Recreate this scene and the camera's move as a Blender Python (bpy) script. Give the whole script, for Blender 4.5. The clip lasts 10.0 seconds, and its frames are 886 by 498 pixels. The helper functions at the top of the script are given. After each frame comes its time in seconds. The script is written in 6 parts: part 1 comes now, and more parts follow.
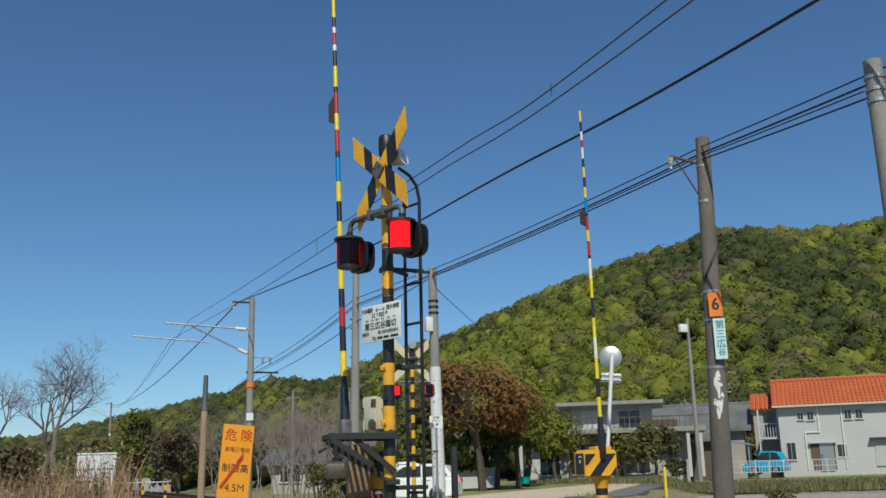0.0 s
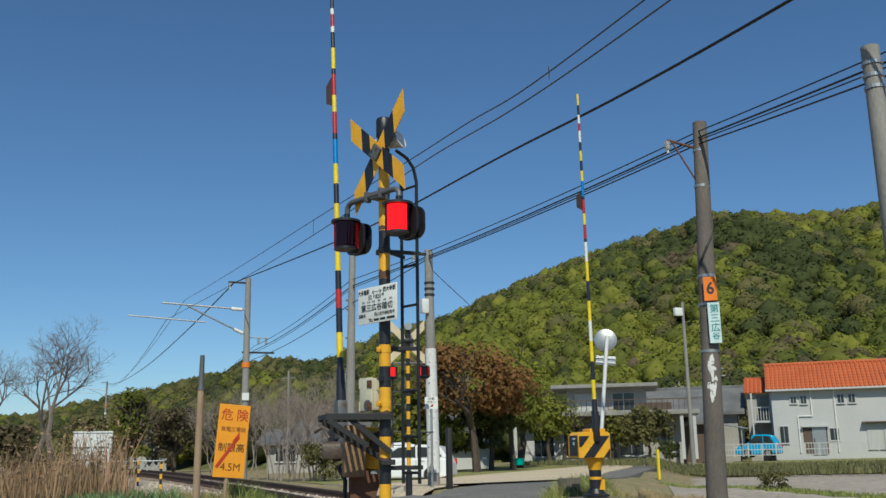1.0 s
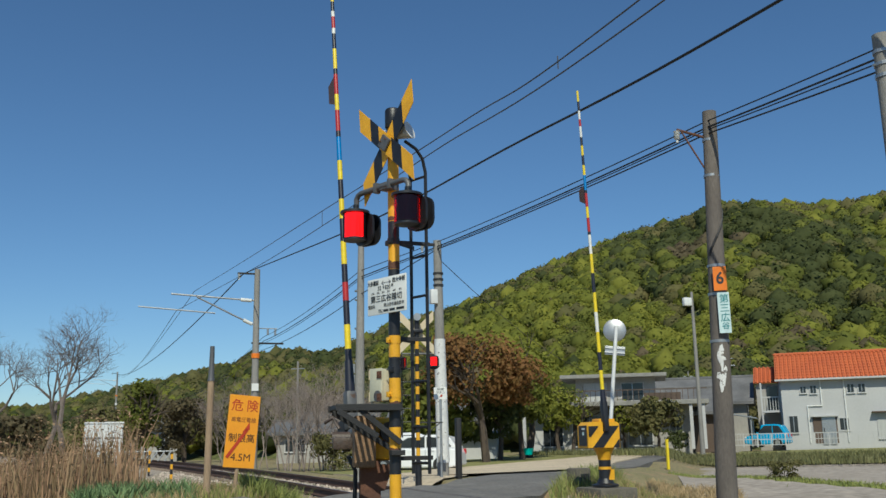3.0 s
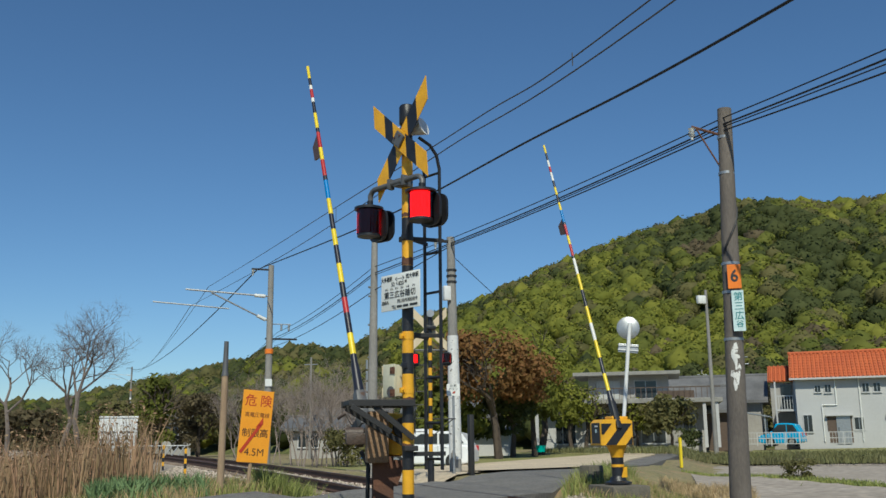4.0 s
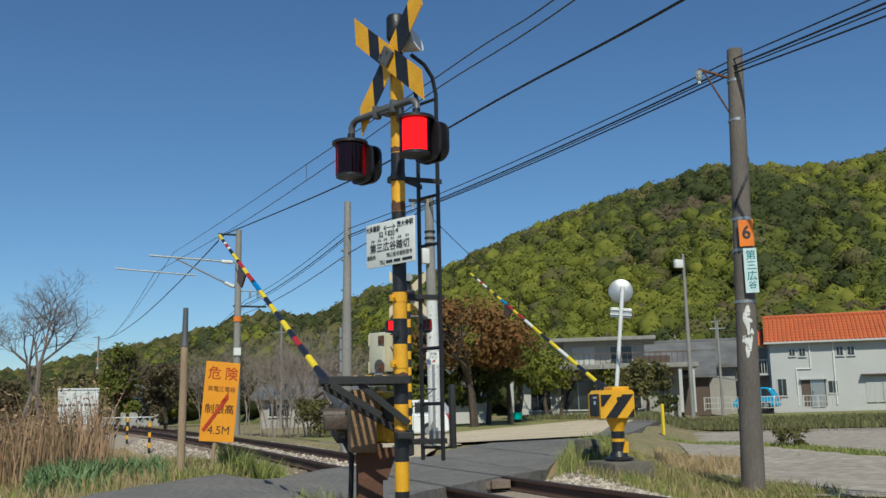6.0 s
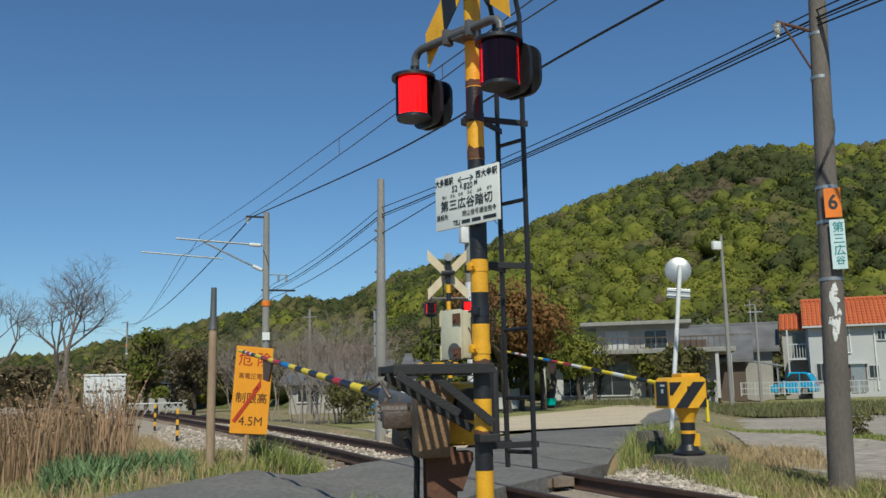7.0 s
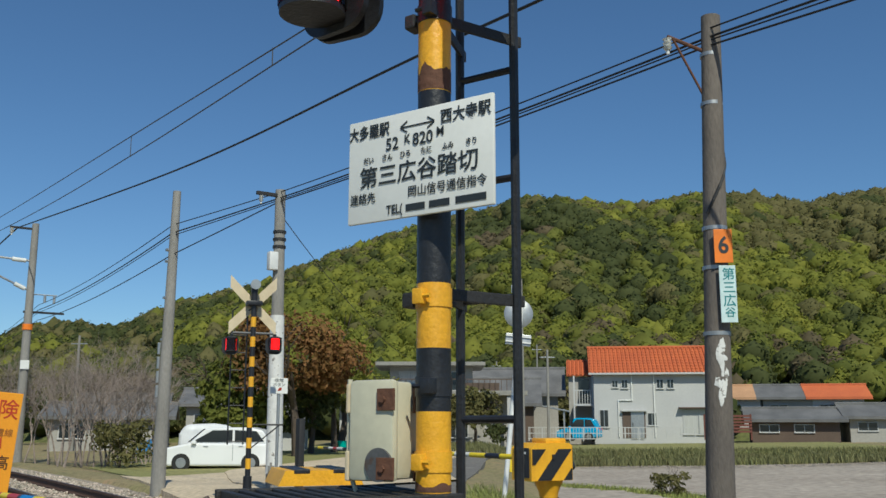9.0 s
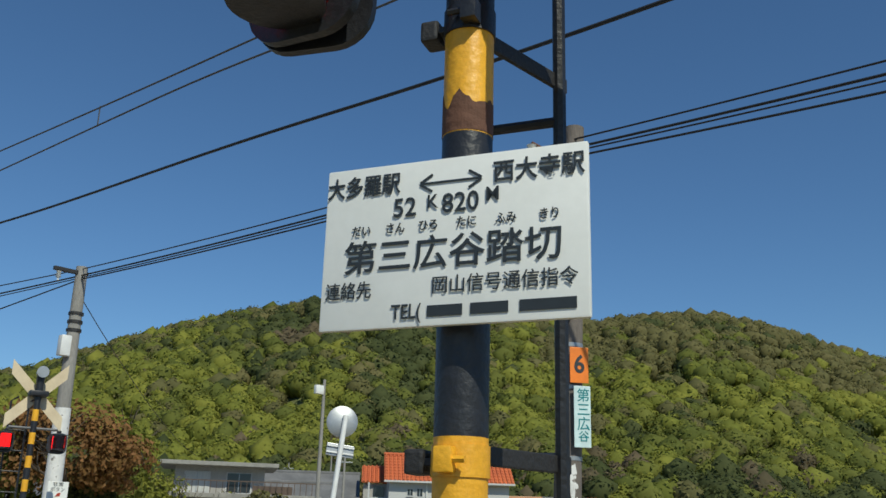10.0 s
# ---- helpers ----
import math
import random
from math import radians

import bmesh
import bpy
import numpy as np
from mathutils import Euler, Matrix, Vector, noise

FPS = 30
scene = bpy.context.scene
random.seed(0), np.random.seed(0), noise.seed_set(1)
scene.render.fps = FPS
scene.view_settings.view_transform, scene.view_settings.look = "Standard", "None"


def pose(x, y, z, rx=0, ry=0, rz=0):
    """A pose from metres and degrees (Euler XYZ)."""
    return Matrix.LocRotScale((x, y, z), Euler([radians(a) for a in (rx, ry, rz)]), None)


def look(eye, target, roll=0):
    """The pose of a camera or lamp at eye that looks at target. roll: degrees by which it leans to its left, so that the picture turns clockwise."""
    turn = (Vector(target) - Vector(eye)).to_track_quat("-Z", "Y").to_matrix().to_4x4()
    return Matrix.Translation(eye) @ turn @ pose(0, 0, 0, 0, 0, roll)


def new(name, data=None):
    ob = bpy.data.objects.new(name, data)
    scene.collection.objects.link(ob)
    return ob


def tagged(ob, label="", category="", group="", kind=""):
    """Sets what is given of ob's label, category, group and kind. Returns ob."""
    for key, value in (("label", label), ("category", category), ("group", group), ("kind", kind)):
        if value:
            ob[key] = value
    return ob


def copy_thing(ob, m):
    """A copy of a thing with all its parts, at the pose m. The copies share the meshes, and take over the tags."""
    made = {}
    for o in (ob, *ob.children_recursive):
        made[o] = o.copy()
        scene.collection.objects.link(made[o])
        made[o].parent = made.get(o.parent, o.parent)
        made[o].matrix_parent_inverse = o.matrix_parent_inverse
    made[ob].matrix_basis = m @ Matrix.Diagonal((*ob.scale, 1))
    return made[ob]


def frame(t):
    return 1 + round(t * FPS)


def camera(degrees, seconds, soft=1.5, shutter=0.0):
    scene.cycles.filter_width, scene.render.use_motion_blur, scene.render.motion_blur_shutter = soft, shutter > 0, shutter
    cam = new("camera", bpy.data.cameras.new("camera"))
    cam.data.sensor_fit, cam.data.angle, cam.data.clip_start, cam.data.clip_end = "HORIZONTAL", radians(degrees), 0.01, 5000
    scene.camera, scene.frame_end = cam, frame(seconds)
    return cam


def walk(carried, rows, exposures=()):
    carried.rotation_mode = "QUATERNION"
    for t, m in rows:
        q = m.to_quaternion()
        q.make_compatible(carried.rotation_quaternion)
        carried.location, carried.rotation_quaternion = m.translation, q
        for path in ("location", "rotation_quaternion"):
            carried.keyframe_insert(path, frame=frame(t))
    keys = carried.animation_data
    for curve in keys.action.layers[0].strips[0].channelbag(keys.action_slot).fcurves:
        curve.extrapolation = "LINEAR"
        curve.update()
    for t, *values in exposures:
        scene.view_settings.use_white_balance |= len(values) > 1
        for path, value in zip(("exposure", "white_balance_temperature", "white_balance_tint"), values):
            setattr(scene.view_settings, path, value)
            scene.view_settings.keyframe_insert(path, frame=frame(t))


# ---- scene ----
cam = camera(50.7, 10.0)
PATH = [
    (0, (0.159, -0.262, 0.801), (0.865, 1.550, 1.266), -1.41),
    (0.5, (0.152, -0.290, 0.805), (0.870, 1.519, 1.266), -1.00),
    (1, (0.145, -0.291, 0.801), (0.861, 1.527, 1.228), -1.00),
    (1.5, (0.150, -0.293, 0.794), (0.858, 1.532, 1.204), -1.21),
    (2, (0.147, -0.287, 0.804), (0.857, 1.538, 1.212), -1.01),
    (3.5, (0.138, -0.288, 0.802), (0.826, 1.545, 1.208), -0.93),
    (4, (0.135, -0.294, 0.799), (0.809, 1.546, 1.200), -0.64),
    (4.5, (0.110, -0.246, 0.803), (0.801, 1.591, 1.185), -1.12),
    (5, (0.197, 0.057, 0.760), (0.937, 1.887, 1.086), -1.09),
    (5.5, (0.328, 0.498, 0.841), (1.082, 2.321, 1.173), -1.18),
    (7, (0.551, 2.231, 0.973), (1.239, 4.085, 1.273), -1.23),
    (7.5, (0.646, 2.792, 1.020), (1.354, 4.652, 1.222), -1.02),
    (8, (0.802, 3.364, 1.116), (1.574, 5.198, 1.308), 1.23),
    (8.5, (0.876, 3.981, 1.173), (1.782, 5.749, 1.401), 2.62),
    (9, (1.049, 4.540, 1.266), (2.130, 6.181, 1.635), 0.07),
    (9.5, (1.139, 5.119, 1.361), (2.319, 6.647, 1.885), 3.87),
    (10, (1.236, 5.519, 1.477), (2.605, 6.856, 2.058), 1.66),
]
walk(cam, [(t, look(eye, target, roll)) for t, eye, target, roll in PATH], [(0.0, -0.03, 5500, 0), (10.0, -0.03, 5500, 0)])

# ---- world, sun, exposure ----
SUN_AZ, SUN_EL = 199.0, 47.0   # azimuth clockwise from +y, elevation
world = bpy.data.worlds.new("world")
scene.world = world
world.use_nodes = True
wn = world.node_tree.nodes
sky = wn.new("ShaderNodeTexSky")
sky.sky_type = "NISHITA"
sky.sun_disc = False
sky.sun_elevation = radians(SUN_EL)
sky.sun_rotation = radians(SUN_AZ)
sky.air_density = 1.0
sky.dust_density = 0.0
sky.ozone_density = 5.0
wn["Background"].inputs[1].default_value = 0.080
world.node_tree.links.new(sky.outputs[0], wn["Background"].inputs[0])
sun = new("sun", bpy.data.lights.new("sun", "SUN"))
sun.data.energy = 4.3
sun.data.angle = radians(0.5)
sun.data.color = (1.0, 0.85, 0.63)
sa, se = radians(SUN_AZ), radians(SUN_EL)
sun_from = Vector((math.sin(sa) * math.cos(se), math.cos(sa) * math.cos(se), math.sin(se)))
sun.matrix_world = look(sun_from * 60, (0, 0, 0))


# ---- materials ----
def mat(name, col, rough=0.7, metal=0.0, col2=None, scale=6.0, amount=0.5, bump=0.0, bscale=None, vary=0.0, island=0.0,
        rust=None, rust_at=0.62, rust_scale=5.0, spec=0.5, fine=0.0, stretch=None):
    """A surface with two scales of variation: broad stains between col and col2, fine grain, bump and rust or dirt patches."""
    m = bpy.data.materials.new(name)
    m.use_nodes = True
    n, l = m.node_tree.nodes, m.node_tree.links
    b = n["Principled BSDF"]
    b.inputs["Roughness"].default_value = rough
    b.inputs["Metallic"].default_value = metal
    b.inputs["Specular IOR Level"].default_value = spec
    tc = n.new("ShaderNodeTexCoord")
    mp = n.new("ShaderNodeMapping")
    l.new(tc.outputs["Object"], mp.inputs[0])
    if stretch:
        mp.inputs["Scale"].default_value = stretch
    nz = n.new("ShaderNodeTexNoise")
    nz.inputs["Scale"].default_value = scale
    nz.inputs["Detail"].default_value = 6
    l.new(mp.outputs[0], nz.inputs[0])
    rp = n.new("ShaderNodeValToRGB")
    c2 = col2 or tuple(c * (1 - 0.35 * amount) for c in col)
    rp.color_ramp.elements[0].position, rp.color_ramp.elements[0].color = 0.5 - 0.3 * amount - 0.02, (*c2, 1)
    rp.color_ramp.elements[1].position, rp.color_ramp.elements[1].color = 0.5 + 0.3 * amount + 0.02, (*col, 1)
    l.new(nz.outputs[0], rp.inputs[0])
    out = rp.outputs[0]
    if fine:
        nf = n.new("ShaderNodeTexNoise")
        nf.inputs["Scale"].default_value = scale * 14
        nf.inputs["Detail"].default_value = 4
        l.new(mp.outputs[0], nf.inputs[0])
        mr = n.new("ShaderNodeMapRange")
        mr.inputs[1].default_value, mr.inputs[2].default_value = 0.3, 0.7
        mr.inputs[3].default_value, mr.inputs[4].default_value = 1 - fine, 1 + fine
        l.new(nf.outputs[0], mr.inputs[0])
        mx = n.new("ShaderNodeVectorMath")
        mx.operation = "SCALE"
        l.new(out, mx.inputs[0])
        l.new(mr.outputs[0], mx.inputs["Scale"])
        out = mx.outputs[0]
    if vary or island:
        src = n.new("ShaderNodeNewGeometry").outputs["Random Per Island"] if island else n.new("ShaderNodeObjectInfo").outputs["Random"]
        hs = n.new("ShaderNodeHueSaturation")
        k = island or vary
        mr = n.new("ShaderNodeMapRange")
        mr.inputs[3].default_value, mr.inputs[4].default_value = 1 - k, 1 + k
        l.new(src, mr.inputs[0])
        l.new(mr.outputs[0], hs.inputs["Value"])
        if island:
            mh = n.new("ShaderNodeMapRange")
            mh.inputs[3].default_value, mh.inputs[4].default_value = 0.5 + 0.05 * k, 0.5 - 0.05 * k
            l.new(src, mh.inputs[0])
            l.new(mh.outputs[0], hs.inputs["Hue"])
        l.new(out, hs.inputs["Color"])
        out = hs.outputs[0]
    if rust:
        nr = n.new("ShaderNodeTexNoise")
        nr.inputs["Scale"].default_value = rust_scale
        nr.inputs["Detail"].default_value = 8
        nr.inputs["Roughness"].default_value = 0.65
        l.new(mp.outputs[0], nr.inputs[0])
        mr = n.new("ShaderNodeMapRange")
        mr.inputs[1].default_value, mr.inputs[2].default_value = rust_at, rust_at + 0.05
        l.new(nr.outputs[0], mr.inputs[0])
        mx = n.new("ShaderNodeMix")
        mx.data_type = "RGBA"
        l.new(mr.outputs[0], mx.inputs[0])
        l.new(out, mx.inputs[6])
        mx.inputs[7].default_value = (*rust, 1)
        out = mx.outputs[2]
    l.new(out, b.inputs["Base Color"])
    if bump:
        nb = n.new("ShaderNodeTexNoise")
        nb.inputs["Scale"].default_value = bscale or scale * 8
        nb.inputs["Detail"].default_value = 5
        l.new(mp.outputs[0], nb.inputs[0])
        bp = n.new("ShaderNodeBump")
        bp.inputs["Strength"].default_value = min(1.0, bump)
        bp.inputs["Distance"].default_value = 0.02 if bump <= 1 else 0.02 * bump
        l.new(nb.outputs[0], bp.inputs["Height"])
        l.new(bp.outputs[0], b.inputs["Normal"])
    return m


RUST = (0.16, 0.06, 0.025)
M = {}
M["yellow"] = mat("yellow paint", (0.80, 0.42, 0.012), 0.45, col2=(0.66, 0.33, 0.012), scale=9, amount=0.6, fine=0.08, rust=(0.20, 0.11, 0.03), rust_at=0.70, rust_scale=9, bump=0.15)
M["black"] = mat("black paint", (0.020, 0.021, 0.026), 0.42, col2=(0.012, 0.012, 0.015), scale=9, fine=0.15, rust=(0.06, 0.045, 0.035), rust_at=0.69, rust_scale=12, bump=0.15)
M["blackflat"] = mat("weathered black steel", (0.022, 0.021, 0.022), 0.6, scale=12, fine=0.2, rust=(0.07, 0.04, 0.025), rust_at=0.64, rust_scale=14, bump=0.2)
M["armred"] = mat("red tape", (0.42, 0.02, 0.02), 0.4, scale=20, fine=0.1)
M["armblue"] = mat("blue tape", (0.01, 0.20, 0.55), 0.4, scale=20, fine=0.1)
M["armwhite"] = mat("white tape", (0.75, 0.74, 0.70), 0.5, scale=20, fine=0.05)
M["armyellow"] = mat("yellow tape", (0.82, 0.62, 0.01), 0.4, scale=20, fine=0.06)
M["armblack"] = mat("black tape", (0.018, 0.018, 0.03), 0.4, scale=20, fine=0.1)
M["amberflag"] = mat("brown plastic flag", (0.12, 0.06, 0.03), 0.5, scale=14, fine=0.1)
M["orange"] = mat("orange sign paint", (0.86, 0.36, 0.012), 0.5, col2=(0.80, 0.31, 0.012), scale=4, amount=0.7, fine=0.04)
M["signwhite"] = mat("white sign board", (0.78, 0.78, 0.76), 0.4, col2=(0.70, 0.70, 0.67), scale=5, amount=0.6, fine=0.02)
M["ink"] = mat("black lettering", (0.025, 0.03, 0.035), 0.5, scale=30, amount=0.4)
M["redink"] = mat("red lettering", (0.50, 0.05, 0.015), 0.5, scale=30, amount=0.4)
M["brownink"] = mat("faded brown lettering", (0.36, 0.13, 0.02), 0.5, scale=30, amount=0.4)
M["darkink"] = mat("dark lettering", (0.10, 0.04, 0.015), 0.5, scale=30, amount=0.4)
M["teal"] = mat("teal lettering", (0.02, 0.22, 0.24), 0.5, scale=30, amount=0.4)
M["orangetag"] = mat("orange plate", (0.85, 0.22, 0.01), 0.45, scale=8, amount=0.5, fine=0.05)
M["whitetag"] = mat("pale plate", (0.62, 0.76, 0.76), 0.45, scale=8, amount=0.4, fine=0.04)
M["concrete"] = mat("concrete", (0.33, 0.315, 0.285), 0.85, col2=(0.22, 0.21, 0.19), scale=3, amount=0.8, fine=0.15, bump=0.4, bscale=60)
M["oldconcrete"] = mat("dark mossy concrete", (0.17, 0.15, 0.12), 0.9, col2=(0.10, 0.09, 0.07), scale=4, amount=0.9, fine=0.2, bump=0.6, bscale=40)
M["pole"] = mat("pole concrete", (0.30, 0.285, 0.265), 0.85, col2=(0.20, 0.19, 0.175), scale=2.2, amount=0.8, fine=0.12, bump=0.3, bscale=70, stretch=(1, 1, 0.35))
M["poledark"] = mat("dark weathered pole", (0.17, 0.145, 0.125), 0.85, col2=(0.105, 0.09, 0.08), scale=3, amount=0.8, fine=0.15, bump=0.4, bscale=60, stretch=(1, 1, 0.3))
M["whitepeel"] = mat("peeling white paint", (0.72, 0.71, 0.69), 0.7, scale=9, fine=0.08, rust=(0.2, 0.18, 0.16), rust_at=0.6, rust_scale=9)
M["whitepaint"] = mat("white paint", (0.74, 0.74, 0.73), 0.5, scale=5, fine=0.04, rust=(0.32, 0.24, 0.17), rust_at=0.70)
M["galv"] = mat("galvanised steel", (0.42, 0.43, 0.44), 0.45, 0.7, scale=8, amount=0.6, fine=0.08)
M["cream"] = mat("cream enamel", (0.62, 0.58, 0.43), 0.45, col2=(0.52, 0.49, 0.37), scale=4, amount=0.7, fine=0.04, rust=(0.22, 0.12, 0.06), rust_at=0.72, rust_scale=6)
M["creamdark"] = mat("faded cream enamel", (0.60, 0.57, 0.43), 0.45, col2=(0.50, 0.48, 0.36), scale=3, amount=0.8, fine=0.05, rust=(0.36, 0.28, 0.18), rust_at=0.70, rust_scale=5)
M["rusty"] = mat("rusty steel", (0.15, 0.065, 0.035), 0.85, col2=(0.07, 0.036, 0.025), scale=5, amount=0.9, fine=0.10, bump=0.3, rust=(0.24, 0.10, 0.045), rust_at=0.62, rust_scale=4)
M["tan"] = mat("tan painted cover", (0.27, 0.165, 0.085), 0.6, col2=(0.17, 0.10, 0.055), scale=7, amount=0.9, fine=0.18, bump=0.3, rust=(0.09, 0.05, 0.03), rust_at=0.60)
M["grey"] = mat("grey cast metal", (0.12, 0.12, 0.125), 0.5, 0.2, scale=9, fine=0.15, rust=(0.10, 0.06, 0.04), rust_at=0.66)
M["cream2"] = mat("faded cream board", (0.66, 0.56, 0.38), 0.6, col2=(0.52, 0.42, 0.28), scale=5, amount=0.8, fine=0.06)
M["rail"] = mat("rusted rail", (0.085, 0.045, 0.03), 0.75, col2=(0.055, 0.03, 0.022), scale=3, amount=0.8, fine=0.2, bump=0.3)
M["railtop"] = mat("worn rail head", (0.16, 0.11, 0.085), 0.4, 0.6, scale=3, amount=0.7, fine=0.15, stretch=(1, 0.1, 1))
M["wood"] = mat("weathered timber", (0.27, 0.21, 0.16), 0.85, col2=(0.15, 0.11, 0.085), scale=5, amount=0.9, fine=0.25, bump=0.6, stretch=(1, 0.15, 1), vary=0.2)
M["stickwood"] = mat("bare timber post", (0.40, 0.29, 0.18), 0.8, col2=(0.29, 0.20, 0.125), scale=6, fine=0.15, bump=0.3, stretch=(1, 1, 0.15))
M["stone"] = mat("ballast stone", (0.52, 0.455, 0.37), 0.9, col2=(0.33, 0.27, 0.215), scale=5, amount=0.7, fine=0.12, island=0.45, bump=0.4)
M["ballastbed"] = mat("ballast bed", (0.46, 0.39, 0.31), 0.95, col2=(0.22, 0.175, 0.135), scale=22, amount=0.9, fine=0.3, bump=1.0, bscale=30)
M["asphalt"] = mat("worn asphalt", (0.205, 0.19, 0.172), 0.9, col2=(0.14, 0.13, 0.12), scale=1.3, amount=0.9, fine=0.3, bump=0.5, bscale=160, rust=(0.23, 0.215, 0.195), rust_at=0.60, rust_scale=0.8)
M["gravel"] = mat("pale gravel lot", (0.62, 0.51, 0.36), 0.95, col2=(0.48, 0.39, 0.27), scale=0.6, amount=0.9, fine=0.25, bump=0.6, bscale=40)
M["soil"] = mat("dry grey field soil", (0.40, 0.345, 0.29), 0.95, col2=(0.29, 0.245, 0.20), scale=0.35, amount=0.9, fine=0.25, bump=1.0, bscale=4, stretch=(1, 1, 1))
M["turf"] = mat("rough turf", (0.20, 0.19, 0.075), 0.95, col2=(0.28, 0.215, 0.12), scale=0.5, amount=0.9, fine=0.35, bump=1.0, bscale=25, rust=(0.34, 0.235, 0.125), rust_at=0.57, rust_scale=0.9)
M["lawn"] = mat("mown grass", (0.19, 0.20, 0.06), 0.95, col2=(0.28, 0.25, 0.09), scale=0.45, amount=0.9, fine=0.3, bump=0.8, bscale=25)
M["grass"] = mat("green grass blades", (0.265, 0.275, 0.075), 0.75, col2=(0.17, 0.21, 0.045), scale=0.9, amount=0.8, island=0.35)
M["drygrass"] = mat("dry straw blades", (0.42, 0.32, 0.17), 0.85, col2=(0.30, 0.22, 0.11), scale=0.9, amount=0.8, island=0.3)
M["bankgrass"] = mat("bank grass blades", (0.15, 0.16, 0.05), 0.8, col2=(0.11, 0.10, 0.045), scale=0.3, amount=0.8, island=0.35)
M["gearbrown"] = mat("greasy brown black steel", (0.045, 0.036, 0.032), 0.5, col2=(0.09, 0.06, 0.045), scale=18, amount=0.8, fine=0.3, bump=0.3, bscale=60)
M["reed"] = mat("brown dead reeds", (0.36, 0.245, 0.135), 0.85, col2=(0.21, 0.13, 0.07), scale=0.9, amount=0.8, island=0.35)
M["weed"] = mat("blue green weed leaves", (0.15, 0.22, 0.085), 0.75, col2=(0.10, 0.16, 0.06), scale=1.5, amount=0.8, island=0.3)
M["hillfloor"] = mat("hill undergrowth", (0.13, 0.14, 0.04), 0.95, col2=(0.09, 0.10, 0.03), scale=0.15, amount=0.9, fine=0.4, bump=1.0, bscale=0.8)
M["bark"] = mat("bark", (0.10, 0.075, 0.055), 0.9, col2=(0.06, 0.045, 0.035), scale=8, fine=0.3, bump=0.5, stretch=(1, 1, 0.3))
M["twigs"] = mat("dark grey twigs", (0.19, 0.155, 0.135), 0.9, col2=(0.13, 0.105, 0.09), scale=8, fine=0.2)
M["greybark"] = mat("grey twigs", (0.33, 0.27, 0.235), 0.9, col2=(0.23, 0.185, 0.16), scale=8, fine=0.2)
for key, c in (("leaf_fresh", (0.25, 0.262, 0.042)), ("leaf_mid", (0.178, 0.195, 0.038)), ("leaf_dark", (0.092, 0.108, 0.036)), ("leaf_olive", (0.185, 0.172, 0.065)),
               ("leaf_rust", (0.27, 0.15, 0.055)), ("leaf_grey", (0.165, 0.135, 0.075))):
    M[key] = mat(key.replace("_", " "), c, 0.8, col2=tuple(k * 0.72 for k in c), scale=0.6, amount=0.6, island=0.20, spec=0.2)
    # thin leaves let some light through
    nt = M[key].node_tree
    tl, mxs, pb = nt.nodes.new("ShaderNodeBsdfTranslucent"), nt.nodes.new("ShaderNodeMixShader"), nt.nodes["Principled BSDF"]
    nt.links.new(pb.inputs["Base Color"].links[0].from_socket, tl.inputs[0])
    mxs.inputs[0].default_value = 0.38
    nt.links.new(pb.outputs[0], mxs.inputs[1])
    nt.links.new(tl.outputs[0], mxs.inputs[2])
    nt.links.new(mxs.outputs[0], nt.nodes["Material Output"].inputs[0])
M["wallwhite"] = mat("white render wall", (0.50, 0.495, 0.49), 0.8, col2=(0.45, 0.445, 0.44), scale=0.5, amount=0.7, fine=0.03)
M["wallgrey"] = mat("stained concrete wall", (0.40, 0.38, 0.35), 0.85, col2=(0.30, 0.285, 0.26), scale=0.5, amount=0.9, fine=0.08)
M["walldark"] = mat("dark timber wall", (0.12, 0.085, 0.065), 0.85, scale=0.8, fine=0.15)
M["tile_orange"] = mat("orange roof tile", (0.52, 0.135, 0.04), 0.7, col2=(0.42, 0.10, 0.035), scale=0.7, amount=0.8, fine=0.1, vary=0.08)
M["tile_tan"] = mat("tan roof tile", (0.52, 0.30, 0.16), 0.7, scale=0.7, fine=0.1)
M["tile_grey"] = mat("grey roof tile", (0.17, 0.165, 0.165), 0.6, col2=(0.11, 0.108, 0.108), scale=0.8, fine=0.15, bump=0.5, bscale=6)
M["glass"] = mat("window glass", (0.025, 0.03, 0.035), 0.08, scale=0.4, amount=0.4)
M["curtain"] = mat("pale curtain", (0.5, 0.5, 0.48), 0.9, scale=3, stretch=(6, 6, 0.2))
M["carwhite"] = mat("white car paint", (0.80, 0.80, 0.80), 0.22, scale=0.8, amount=0.2)
M["carblue"] = mat("light blue car paint", (0.03, 0.36, 0.66), 0.25, scale=0.8, amount=0.2)
M["rubber"] = mat("tyre rubber", (0.02, 0.02, 0.02), 0.8, scale=9)
M["bluesheet"] = mat("blue tarpaulin", (0.03, 0.20, 0.52), 0.6, scale=3, fine=0.1, bump=0.6)
M["whitesheet"] = mat("white plastic cover", (0.74, 0.74, 0.74), 0.5, scale=3, bump=0.8, bscale=4)
M["tealplastic"] = mat("teal plastic", (0.02, 0.45, 0.38), 0.5, scale=3)
M["redwood"] = mat("red brown fence wood", (0.16, 0.05, 0.035), 0.7, scale=4, fine=0.15)
M["porcelain"] = mat("white porcelain", (0.75, 0.75, 0.72), 0.25, scale=6, amount=0.3)
M["cable"] = mat("black cable", (0.015, 0.015, 0.017), 0.6, scale=3, amount=0.3)
M["copper"] = mat("weathered copper wire", (0.09, 0.085, 0.08), 0.6, 0.3, scale=3, amount=0.3)


